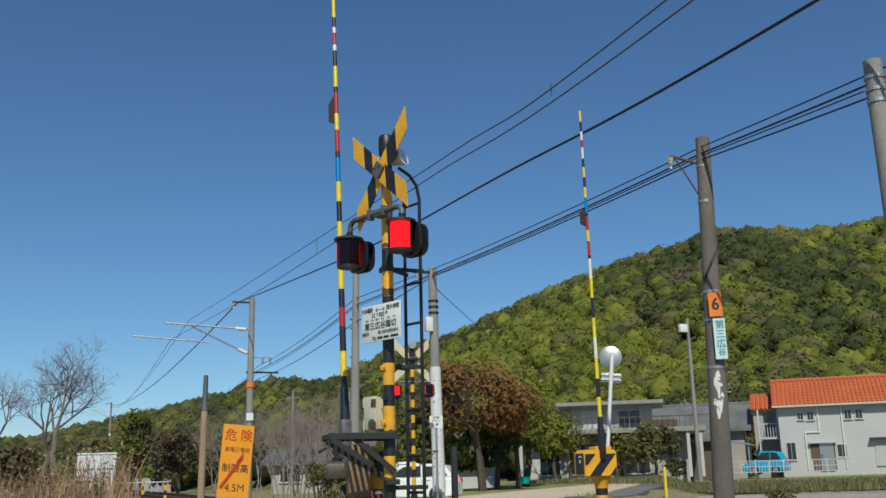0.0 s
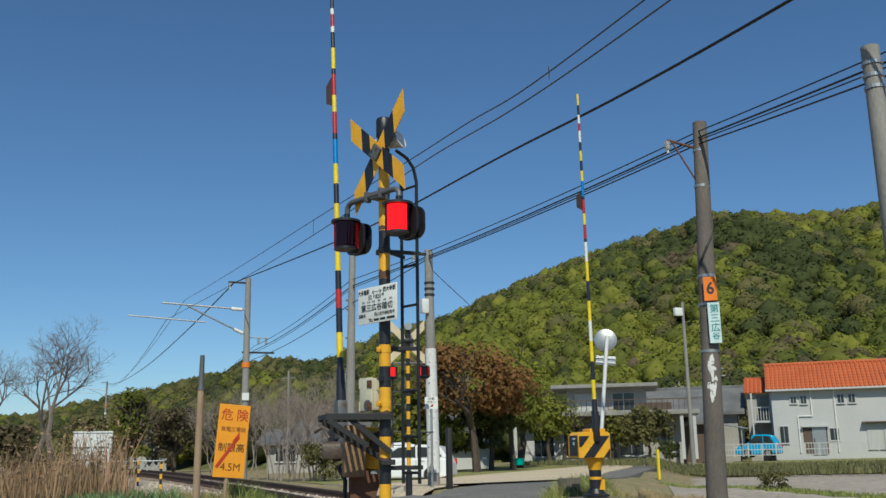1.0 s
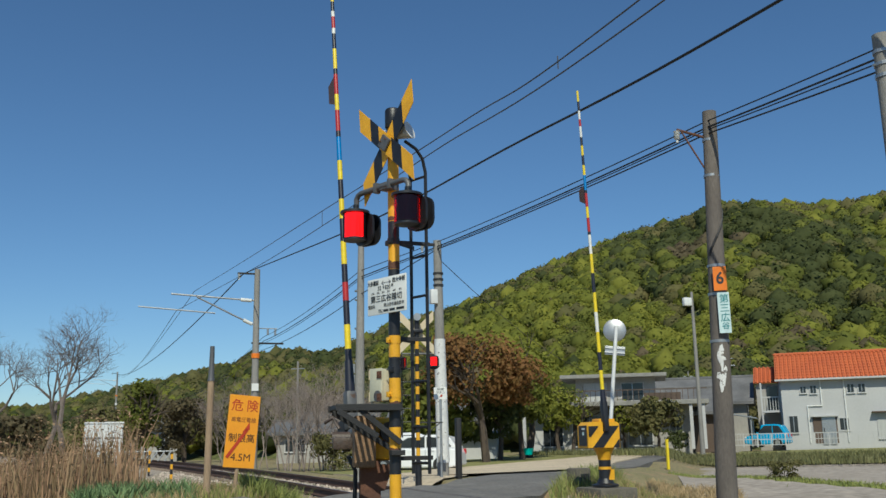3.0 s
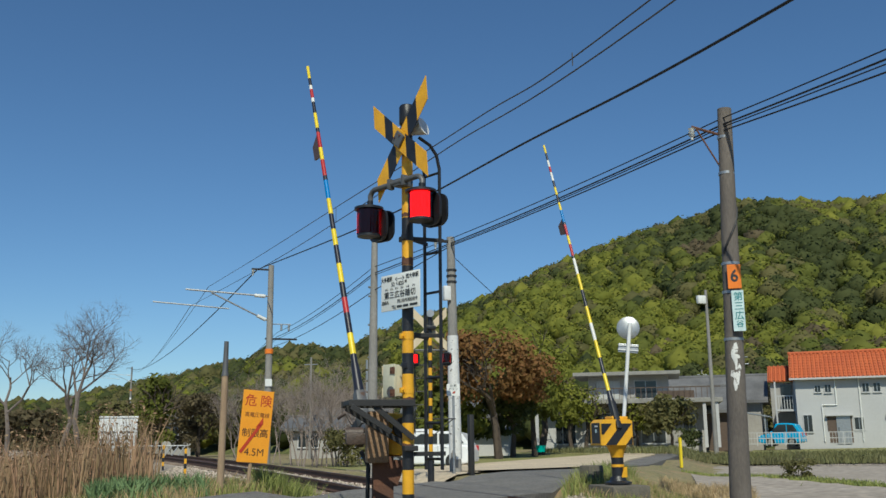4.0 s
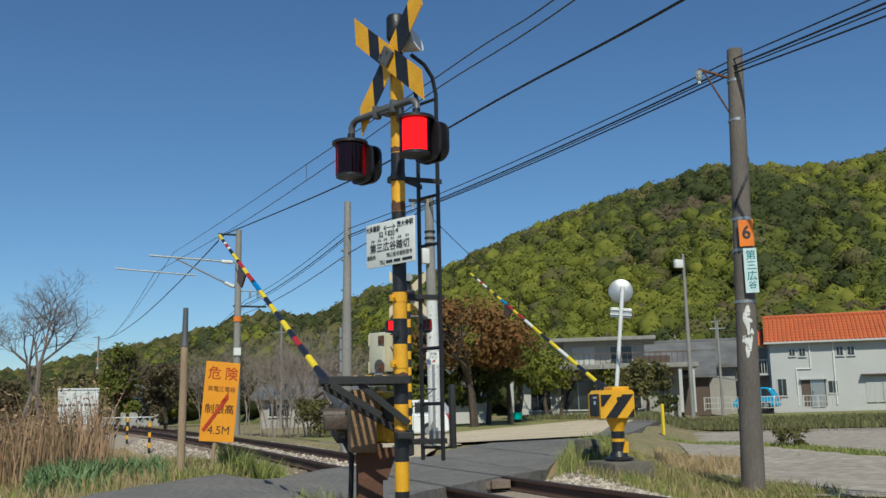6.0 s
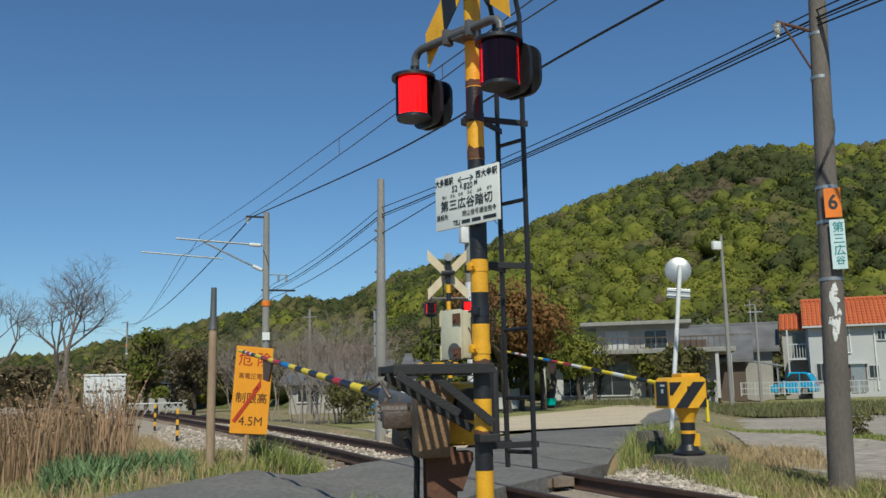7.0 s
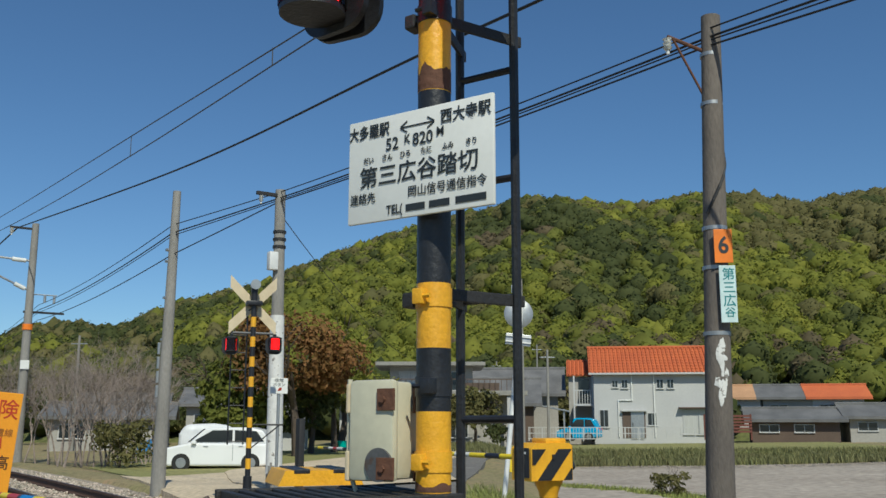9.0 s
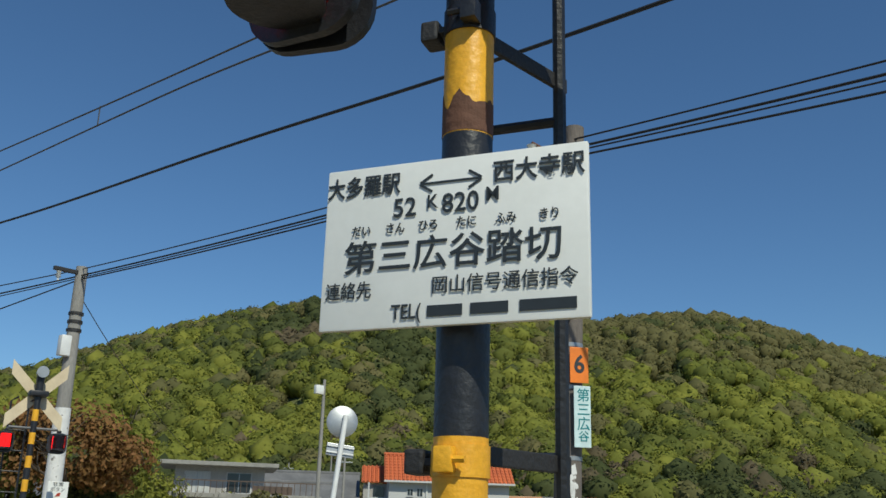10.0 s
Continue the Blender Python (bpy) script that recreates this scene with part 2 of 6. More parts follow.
def lens_material():
    m = bpy.data.materials.new("red lens")
    m.use_nodes = True
    n, l = m.node_tree.nodes, m.node_tree.links
    n.remove(n["Principled BSDF"])
    tr, gl, mx, fr = n.new("ShaderNodeBsdfTransparent"), n.new("ShaderNodeBsdfGlossy"), n.new("ShaderNodeMixShader"), n.new("ShaderNodeFresnel")
    tr.inputs[0].default_value = (0.75, 0.03, 0.035, 1)
    gl.inputs["Roughness"].default_value = 0.15
    fr.inputs[0].default_value = 1.45
    l.new(fr.outputs[0], mx.inputs[0])
    l.new(tr.outputs[0], mx.inputs[1])
    l.new(gl.outputs[0], mx.inputs[2])
    l.new(mx.outputs[0], n["Material Output"].inputs[0])
    return m


def glow_material():
    m = bpy.data.materials.new("lit red drum half")
    m.use_nodes = True
    b = m.node_tree.nodes["Principled BSDF"]
    b.inputs["Base Color"].default_value = (0.5, 0.02, 0.02, 1)
    b.inputs["Emission Color"].default_value = (1.0, 0.03, 0.03, 1)
    b.inputs["Emission Strength"].default_value = 2.6
    return m


M["lens"] = lens_material()
M["glow"] = glow_material()
M["unlit"] = mat("dark drum back", (0.06, 0.03, 0.03), 0.4, scale=20)


# ---- mesh helpers ----
class Geo:
    """Collects vertices and faces; box, tube, prism and so on add to it, each through the matrix given."""

    def __init__(self):
        self.v, self.f = [], []

    def add(self, vs, fs, m=None):
        k = len(self.v)
        self.v += [tuple(m @ Vector(p)) if m else tuple(p) for p in vs]
        self.f += [tuple(i + k for i in face) for face in fs]
        return self

    def box(self, sx, sy, sz, at=(0, 0, 0), c=0.0, m=None):
        """A box of that size round at, with its edges cut by c."""
        t = Matrix.Translation(at) if m is None else m @ Matrix.Translation(at)
        hx, hy, hz = sx / 2, sy / 2, sz / 2
        if c <= 0:
            vs = [(x, y, z) for x in (-hx, hx) for y in (-hy, hy) for z in (-hz, hz)]
            return self.add(vs, [(0, 1, 3, 2), (4, 6, 7, 5), (0, 4, 5, 1), (2, 3, 7, 6), (0, 2, 6, 4), (1, 5, 7, 3)], t)
        bm = bmesh.new()
        bmesh.ops.create_cube(bm, size=1, matrix=Matrix.Diagonal((sx, sy, sz, 1)))
        bmesh.ops.bevel(bm, geom=bm.edges[:], offset=min(c, hx * 0.9, hy * 0.9, hz * 0.9), segments=2, affect="EDGES", profile=0.6)
        bm.verts.index_update()
        self.add([v.co[:] for v in bm.verts], [[v.index for v in f.verts] for f in bm.faces], t)
        bm.free()
        return self

    def tube(self, pts, r, n=10, cap=True, m=None):
        """A round bar along pts; r is one radius or one for each point."""
        pts = [Vector(p) for p in pts]
        rs = r if isinstance(r, (list, tuple)) else [r] * len(pts)
        vs, fs, side = [], [], None
        for i, p in enumerate(pts):
            d = (pts[min(i + 1, len(pts) - 1)] - pts[max(i - 1, 0)]).normalized()
            if side is None:
                side = d.cross(Vector((0, 0, 1)) if abs(d.z) < 0.9 else Vector((1, 0, 0))).normalized()
            side = (side - d * side.dot(d)).normalized()
            up = d.cross(side)
            vs += [p + (side * math.cos(a) + up * math.sin(a)) * rs[i] for a in (2 * math.pi * k / n for k in range(n))]
        for i in range(len(pts) - 1):
            fs += [(i * n + k, i * n + (k + 1) % n, (i + 1) * n + (k + 1) % n, (i + 1) * n + k) for k in range(n)]
        if cap:
            fs += [tuple(range(n))[::-1], tuple(range((len(pts) - 1) * n, len(pts) * n))]
        return self.add(vs, fs, m)

    def prism(self, poly, depth, m=None):
        """A flat polygon in x and z, thickened along y from 0 to depth."""
        k = len(poly)
        vs = [(x, 0, z) for x, z in poly] + [(x, depth, z) for x, z in poly]
        fs = [tuple(range(k)), tuple(range(k, 2 * k))[::-1]] + [(i, i + k, (i + 1) % k + k, (i + 1) % k) for i in range(k)]
        return self.add(vs, fs, m)

    def object(self, name, material, parent=None, smooth=False, label=""):
        me = bpy.data.meshes.new(name)
        me.from_pydata(self.v, [], self.f)
        bm = bmesh.new()
        bm.from_mesh(me)
        bmesh.ops.recalc_face_normals(bm, faces=bm.faces[:])
        bm.to_mesh(me)
        bm.free()
        for mt in (material if isinstance(material, list) else [material]):
            me.materials.append(mt)
        if smooth:
            me.shade_smooth()
            me.set_sharp_from_angle(angle=radians(40))
        ob = new(name, me)
        ob.parent = parent
        if label:
            tagged(ob, label)
        return ob


def thing(name, label, category, at=None, group="", kind=""):
    ob = new(name)
    ob.empty_display_size = 0.2
    if at is not None:
        ob.matrix_basis = at if isinstance(at, Matrix) else Matrix.Translation(at)
    return tagged(ob, label, category, group, kind)


def bulk(name, verts, faces, material, parent=None, smooth=False):
    """One mesh from arrays, for grass, leaves, stones."""
    me = bpy.data.meshes.new(name)
    me.from_pydata(verts.tolist() if hasattr(verts, "tolist") else verts, [], faces.tolist() if hasattr(faces, "tolist") else faces)
    for mt in (material if isinstance(material, list) else [material]):
        me.materials.append(mt)
    if smooth:
        me.shade_smooth()
    ob = new(name, me)
    ob.parent = parent
    return ob


def lettering(name, text, size, m, material, parent, squeeze=1.0, bold=0.0, depth=0.0006):
    """Letters as a thin mesh, centred, standing in the x-z plane of m and facing -y."""
    cu = bpy.data.curves.new(name, "FONT")
    cu.body, cu.size, cu.extrude, cu.offset = text, size, depth, bold
    cu.align_x, cu.align_y = "CENTER", "CENTER"
    cu.resolution_u = 3
    tmp = bpy.data.objects.new(name, cu)
    scene.collection.objects.link(tmp)
    bpy.context.view_layer.update()
    me = bpy.data.meshes.new_from_object(tmp.evaluated_get(bpy.context.evaluated_depsgraph_get()))
    bpy.data.objects.remove(tmp)
    me.transform(m @ pose(0, 0, 0, 90, 0, 0) @ Matrix.Diagonal((squeeze, 1, 1, 1)))
    me.materials.clear()
    me.materials.append(material)
    ob = new(name, me)
    ob.parent = parent
    return ob


def smooth01(v):
    v = min(1.0, max(0.0, v))
    return v * v * (3 - 2 * v)


# ---- ground ----
TRACK = 4.95


def rise(x, y):
    """The land climbs slightly towards the hill."""
    return 0.02 + 0.0118 * x - 0.0036 * y


def gz(x, y):
    """Height of the ground: the bank up to the crossing, the track bed, the fields beyond."""
    up = rise(x, y)
    y = 0.978 * y - 0.028 * x + 0.155
    near = -0.78 + 0.90 * smooth01(0.10 * x + 0.135 * y)
    near -= 0.45 * smooth01((-x + 0.8) / 3.0)
    near -= 0.42 * smooth01((y - 15.2) / 3.0) * smooth01((4.6 - x) / 1.5)
    s = (x - 6.6) * 0.8 - (y - 12.9) * 0.6
    far = -0.02 - 0.42 * smooth01((s - 0.6) / 2.0)
    far -= 0.27 * smooth01((y - 18.5) / 11.0) * smooth01((x - 6.5) / 3.0)
    k = smooth01((x - 3.0) / 3.6)
    z = near * (1 - k) + far * k
    bed = smooth01(1 - (abs(x - TRACK) - 1.5) / 1.2)
    z = z * (1 - bed) - 0.24 * bed
    return z + up


def spread(a, b, step, grow=1.0):
    out, v, s = [a], a, step
    while v < b:
        v += s
        s *= grow
        out.append(min(v, b))
    return out


def sheet(name, xs, ys, zf, material, label="", category="", kind="structure"):
    vs = [(x, y, zf(x, y)) for y in ys for x in xs]
    w = len(xs)
    fs = [(j * w + i, j * w + i + 1, (j + 1) * w + i + 1, (j + 1) * w + i) for j in range(len(ys) - 1) for i in range(w - 1)]
    ob = bulk(name, vs, fs, material, smooth=True)
    return tagged(ob, label, category, "", kind)


gxs = sorted({round(v, 3) for v in [-x for x in spread(4, 2500, 1.0, 1.35)] + spread(-4, 14, 0.35) + spread(14, 2500, 0.8, 1.25)})
gys = sorted({round(v, 3) for v in [-y for y in spread(4, 2500, 1.0, 1.35)] + spread(-4, 26, 0.4) + spread(26, 2500, 0.8, 1.25)})
ROAD_L = [(-11.98, -2.54), (-2.97, 6.19), (0.53, 10.79), (2.13, 12.93), (3.13, 14.08), (5.43, 15.94), (9.44, 20.96), (16.54, 30.97), (28.05, 45.60)]
ROAD_R = [(-9.47, -5.54), (-1.16, 4.10), (2.04, 8.59), (3.04, 9.64), (6.54, 12.80), (9.34, 16.66), (13.24, 22.09), (30.55, 44.65)]


def on_road(x, y):
    poly = ROAD_L + ROAD_R[::-1]
    inside = False
    for i in range(len(poly)):
        (xa, ya), (xb, yb) = poly[i], poly[i - 1]
        if (ya > y) != (yb > y) and x < (xb - xa) * (y - ya) / (yb - ya) + xa:
            inside = not inside
    return inside


def ground_z(x, y):
    low = 0.14 if all(on_road(x + a, y + b) for a, b in ((0.5, 0), (-0.5, 0), (0, 0.5), (0, -0.5))) else 0.0
    d = x - track_x(y)
    if y > -30 and -3.3 < d < (1.6 if 10.3 < y < 16 else 2.3):
        low = max(low, 0.30)
    return gz(x, y) - low


def track_x(y):
    """The line of the track: straight at the crossing, bending away beyond it."""
    return TRACK - 0.0015 * max(0, min(y, 80) - 14) ** 2 - 0.2 * max(0, y - 80)


def track_z(y):
    """The line climbs slightly past the crossing."""
    return rise(TRACK, min(y, 80)) + 0.010 * max(0, min(y, 80) - 14)


sheet("ground", gxs, gys, ground_z, M["turf"], "rough grass and dry turf beside the railway", "ground")


def ribbon(name, left, right, lift, material, label, category, n=14, across=8):
    """A surface between two edge lines, laid on the ground."""
    def along(line, t):
        lens = [math.dist(line[i], line[i + 1]) for i in range(len(line) - 1)]
        d = t * sum(lens)
        for i, q in enumerate(lens):
            if d <= q or i == len(lens) - 1:
                return [line[i][k] + (line[i + 1][k] - line[i][k]) * d / q for k in (0, 1)]
            d -= q
    vs = []
    for j in range(n + 1):
        a, b = along(left, j / n), along(right, j / n)
        for i in range(across + 1):
            wob = 0.12 * noise.noise((j * 1.7, 3.1 * (i == 0), 7.7)) if i in (0, across) else 0
            x, y = (a[k] + (b[k] - a[k]) * i / across + wob for k in (0, 1))
            vs.append((x, y, lift(x, y)))
    w = across + 1
    fs = [(j * w + i, j * w + i + 1, (j + 1) * w + i + 1, (j + 1) * w + i) for j in range(n) for i in range(across)]
    for col in (0, across):   # the edges turn down into the ground
        k = len(vs)
        vs += [(vs[j * w + col][0], vs[j * w + col][1], vs[j * w + col][2] - 0.3) for j in range(n + 1)]
        fs += [(j * w + col, (j + 1) * w + col, k + j + 1, k + j) for j in range(n)]
    return tagged(bulk(name, vs, fs, material), label, category, "", "structure")


def road_z(x, y):
    k = smooth01(1 - (abs(x - TRACK) - 1.1) / 1.9)
    return (gz(x, y) + 0.03) * (1 - k) + track_z(y) * k


ribbon("road", ROAD_L, ROAD_R, road_z, M["asphalt"],
       "worn grey asphalt road over the level crossing", "road", 80, 12)

# ---- railway track ----
def rail_profile():
    return [(-0.062, -0.153), (0.062, -0.153), (0.062, -0.142), (0.012, -0.125), (0.009, -0.045), (0.033, -0.036), (0.033, -0.003),
            (0.026, 0.0), (-0.026, 0.0), (-0.033, -0.003), (-0.033, -0.036), (-0.009, -0.045), (-0.012, -0.125), (-0.062, -0.142)]


track = thing("railway_track", "single railway track with rusty rails on ballast", "railway track", kind="structure")
ys = spread(-40, 14, 3.0) + spread(17, 80, 3.0) + spread(85, 250, 8)
for side in (-0.585, 0.585):
    prof = rail_profile()
    k = len(prof)
    vs = [(track_x(y) + side + px, y, pz + track_z(y)) for y in ys for px, pz in prof]
    fs = [(j * k + i, j * k + (i + 1) % k, (j + 1) * k + (i + 1) % k, (j + 1) * k + i) for j in range(len(ys) - 1) for i in range(k)]
    g = Geo().add(vs, fs)
    g.object("rail", M["rail"], track)
    top = Geo()
    vs = [(track_x(y) + side + px, y, 0.0035 + track_z(y)) for y in ys for px in (-0.024, 0.024)]
    top.add(vs, [(2 * j, 2 * j + 1, 2 * j + 3, 2 * j + 2) for j in range(len(ys) - 1)])
    top.object("rail_head", M["railtop"], track)
sleeper = Geo().box(2.0, 0.21, 0.14, (0, 0, -0.235), 0.015)
first = None
for i in range(150):
    y = -12 + i * 0.62
    if 10.6 < y < 15.9:
        continue
    if first is None:
        first = sleeper.object("sleeper", M["wood"], track)
        ob = first
    else:
        ob = new("sleeper", first.data)
        ob.parent = track
    ob.matrix_basis = pose(track_x(y) + random.uniform(-0.02, 0.02), y, track_z(y) + random.uniform(-0.01, 0.005), 0, 0, random.uniform(-1, 1))


def bed_z(x, y):
    d = abs(x - track_x(y))
    side = 0.25 if x > track_x(y) else 1.0
    left = 0.35 * smooth01((d - 1.7) / 1.9) if x < track_x(y) and y > 15 else 0.0
    left -= 0.045 * (d < 0.52)
    return track_z(y) - left - 0.215 - 0.32 * side * smooth01((d - 1.15) / 1.2) + 0.025 * noise.noise((x * 2.1, y * 2.1, 0))


bed_x = [TRACK + v for v in np.linspace(-3.7, 2.5, 32)]
bed_y = spread(-20, 30, 0.5) + spread(32, 300, 4)
bed = sheet("track_bed", bed_x, bed_y, lambda x, y: bed_z(x + track_x(y) - TRACK, y) - (0.12 if y < 15 and x < TRACK - 2.2 else 0), M["ballastbed"], "bed of grey brown crushed stone ballast", "ballast")
for v in bed.data.vertices:
    v.co.x += track_x(v.co.y) - TRACK

# planks and rubber strips where the road crosses the rails
deck = thing("crossing_deck", "weathered timber planks laid between the rails", "crossing deck", kind="structure")
for j, x in enumerate((TRACK - 0.40, TRACK - 0.135, TRACK + 0.135, TRACK + 0.40)):
    for y0, y1 in ((11.6, 12.55), (12.57, 13.55)):
        Geo().box(0.25, y1 - y0, 0.10, (x, (y0 + y1) / 2 + random.uniform(-0.08, 0.08), -0.04 + random.uniform(0, 0.012)), 0.012).object("plank", M["wood"], deck)
Geo().box(0.24, 1.9, 0.10, (TRACK - 0.77, 12.15, -0.04), 0.012).object("plank", M["wood"], deck)


# ---- warning mast by the near barrier ----
FACE = math.degrees(math.atan2(-0.925, 0.38))   # turn that lays +x along the sign's width, its front to -y


def banded(parent, r, bands, n=24, at=(0, 0)):
    for z0, z1, key in bands:
        g = Geo().tube([(at[0], at[1], z0), (at[0], at[1], z1)], r, n)
        g.object("yellow_band" if key == "yellow" else "black_band", M[key], parent, True)


def light_unit(parent, at, name="warning_light", s=1.0, board=(0.25, 0.275), turn=0):
    """A drum lamp on a rounded backing plate: lens, rim, and inside it an added drum, glowing on its front half, that
    turns to imitate flashing.
    """
    p = new(name)
    p.parent = parent
    p.matrix_basis = Matrix.Translation(at)
    w, h = board[0] * s, board[1] * s
    rc = 0.07 * s
    edge = [((w / 2 - rc) * cx + rc * math.cos(a), (h / 2 - rc) * cz + rc * math.sin(a) - 0.012 * s)
            for cx, cz, a0 in ((1, 1, 0), (-1, 1, 90), (-1, -1, 180), (1, -1, 270)) for a in (radians(a0 + 15 * k) for k in range(7))]
    for a in (-1, 1):   # two plates back to back, opening to the sides
        Geo().prism(edge, 0.018 * s, Matrix.Translation((0, (0.06 + 0.022 * a) * s, 0)) @ pose(0, 0, 0, 0, 0, 5 * a)).object("backing_plate", M["black"], p, True)
    g = Geo()
    g.tube([(0, -0.04 * s, 0.092 * s), (0, -0.04 * s, 0.108 * s)], 0.105 * s, 28)
    g.tube([(0, -0.04 * s, 0.108 * s), (0, -0.04 * s, 0.125 * s)], [0.085 * s, 0.05 * s], 20)
    g.tube([(0, -0.03 * s, 0.12 * s), (0, -0.03 * s, 0.16 * s)], 0.022 * s, 12)
    g.object("lamp_cap", M["black"], p, True)
    g = Geo()
    ring = [(0.084 * s * math.cos(a), 0.084 * s * math.sin(a)) for a in (2 * math.pi * k / 56 for k in range(56))]
    vs = [(x * (1 + 0.03 * (k % 2)), y * (1 + 0.03 * (k % 2)) - 0.04 * s, z) for z in (-0.088 * s, 0.092 * s) for k, (x, y) in enumerate(ring)]
    g.add(vs, [(k, (k + 1) % 56, 56 + (k + 1) % 56, 56 + k) for k in range(56)])
    g.object("red_lens", M["lens"], p, False, "ribbed red lens drum")
    g = Geo()
    g.tube([(0, -0.04 * s, -0.105 * s), (0, -0.04 * s, -0.088 * s)], 0.083 * s, 28)
    g.object("lamp_base", M["black"], p, True)
    g = Geo()
    g.tube([(0.052 * s * math.cos(a), -0.04 * s + 0.062 * s * math.sin(a), -0.084 * s) for a in np.linspace(math.pi * 1.05, math.pi * 1.95, 9)], 0.008 * s, 6)
    g.object("chrome_rim", M["porcelain"], p, True)
    # added drum: its glowing half swings into view for each flash
    core = new("reflector")
    core.parent = p
    core.matrix_basis = Matrix.Translation((0, -0.04 * s, 0)) @ pose(0, 0, 0, 0, 0, turn)
    for half, key, nm in ((0, "glow", "lit_half"), (1, "unlit", "dark_half")):
        g = Geo()
        arc = [radians(-155 + 130 * k / 12) for k in range(13)] if half == 0 else [radians(-25 + 230 * k / 12) for k in range(13)]
        vs = [(0.074 * s * math.cos(a), 0.074 * s * math.sin(a), z) for z in (-0.084 * s, 0.09 * s) for a in arc] + [(0, 0, -0.084 * s), (0, 0, 0.09 * s)]
        fs = [(k, k + 1, 14 + k, 13 + k) for k in range(12)] + [(k, k + 1, 26) for k in range(12)] + [(13 + k, 14 + k, 27) for k in range(12)]
        g.add(vs, fs)
        g.object(nm, M[key], core)
    return core


def crossbuck(parent, at, m_yellow, m_black, half=(0.325, 0.355), w=0.14, tilt=-5, striped=True):
    """Two crossed boards in the x-z plane, each of five pieces cut upright."""
    p = new("crossbuck")
    p.parent = parent
    p.matrix_basis = Matrix.Translation(at) @ pose(0, 0, 0, 0, tilt, 0)
    hw = w / math.sqrt(2)
    cuts = [-1, -0.56, -0.24, 0.24, 0.60, 1] if striped else [-1, 1]
    for sgn, y in ((-1, -0.012), (1, 0.012)):
        q = half[sgn > 0] / math.sqrt(2) * 1.32
        for i in range(len(cuts) - 1):
            a, b = cuts[i] * q, cuts[i + 1] * q
            poly = [(a, sgn * a - hw), (b, sgn * b - hw), (b, sgn * b + hw), (a, sgn * a + hw)]
            Geo().prism(poly, 0.006, Matrix.Translation((0, y, 0))).object("board", m_black if i % 2 else m_yellow, p)
    Geo().box(0.11, 0.02, 0.11, (0, -0.024, 0), 0.01, pose(0, 0, 0, 0, 45, 0)).object("centre_plate", M["grey"], p, label="rusty grey centre plate")
    g = Geo()
    for a in (-1, 1):
        Geo().tube([(0.03 * a, -0.03, 0.02), (0.03 * a, -0.045, 0.02)], 0.007, 6).object("bolt", M["rusty"], p)
    return p


MAST = (2.345, 6.55)
mast = thing("crossing_signal", "yellow and black crossing signal mast with red lamps", "crossing signal",
             pose(MAST[0], MAST[1], 0, 0, 0, FACE))
Geo().tube([(0, 0, -0.1), (0, 0, 0.36)], [0.062, 0.060], 24).object("foot_sleeve", M["black"], mast, True)
banded(mast, 0.0445, [(0.30, 0.41, "black"), (0.41, 0.585, "yellow"), (0.585, 0.757, "black"), (0.757, 0.93, "yellow"), (0.93, 1.10, "black"),
                      (1.10, 1.298, "yellow"), (1.298, 1.456, "black"), (1.456, 1.622, "yellow"), (1.622, 2.137, "black"), (2.137, 2.345, "yellow"),
                      (2.345, 2.52, "black"), (2.52, 2.80, "yellow"), (2.80, 2.84, "black"), (2.84, 3.06, "yellow"), (3.06, 3.30, "black")])
for z, key in ((1.585, "yellow"), (1.175, "yellow"), (2.36, "black"), (1.36, "black")):
    g = Geo().tube([(0, 0, z - 0.025), (0, 0, z + 0.025)], 0.0475, 24)
    g.box(0.03, 0.035, 0.04, (-0.005 if key == "yellow" else 0.02, -0.052, z), 0.004)
    g.tube([(-0.02, -0.06, z), (0.03, -0.06, z)], 0.006, 6)
    g.object("clamp", M[key], mast, True)
g = Geo().tube([(0, 0, 3.28), (0, 0, 3.30), (0, 0, 3.44), (0, 0, 3.455)], [0.05, 0.064, 0.064, 0.055], 24)
g.object("bell_cap", M["black"], mast, True, "dark cap of the bell")
for a in (-1, 1):
    g = Geo().tube([(0.05 * a, 0.0, 3.22), (0.10 * a, 0.02, 3.23), (0.16 * a, 0.04, 3.25)], [0.03, 0.045, 0.075], 16)
    g.object("horn", M["whitepaint"], mast, True, "pale grey loudspeaker horn")
crossbuck(mast, (0.02, -0.085, 3.145), M["yellow"], M["black"])
g = Geo().tube([(-0.345, -0.10, 2.70), (-0.345, -0.10, 2.755), (-0.32, -0.10, 2.785), (-0.29, -0.10, 2.795), (0.235, -0.10, 2.795), (0.27, -0.10, 2.785), (0.295, -0.10, 2.755), (0.295, -0.10, 2.67)], 0.022, 12)
g.box(0.10, 0.13, 0.06, (0, -0.05, 2.795), 0.012).box(0.035, 0.055, 0.085, (-0.085, -0.10, 2.795), 0.008).box(0.035, 0.055, 0.085, (0.085, -0.10, 2.795), 0.008)
g.object("lamp_arm", M["grey"], mast, True)
CORES = [light_unit(mast, (-0.345, -0.07, 2.53), s=1.13, board=(0.225, 0.225), turn=40), light_unit(mast, (0.295, -0.07, 2.545), s=1.13, board=(0.225, 0.225), turn=40)]

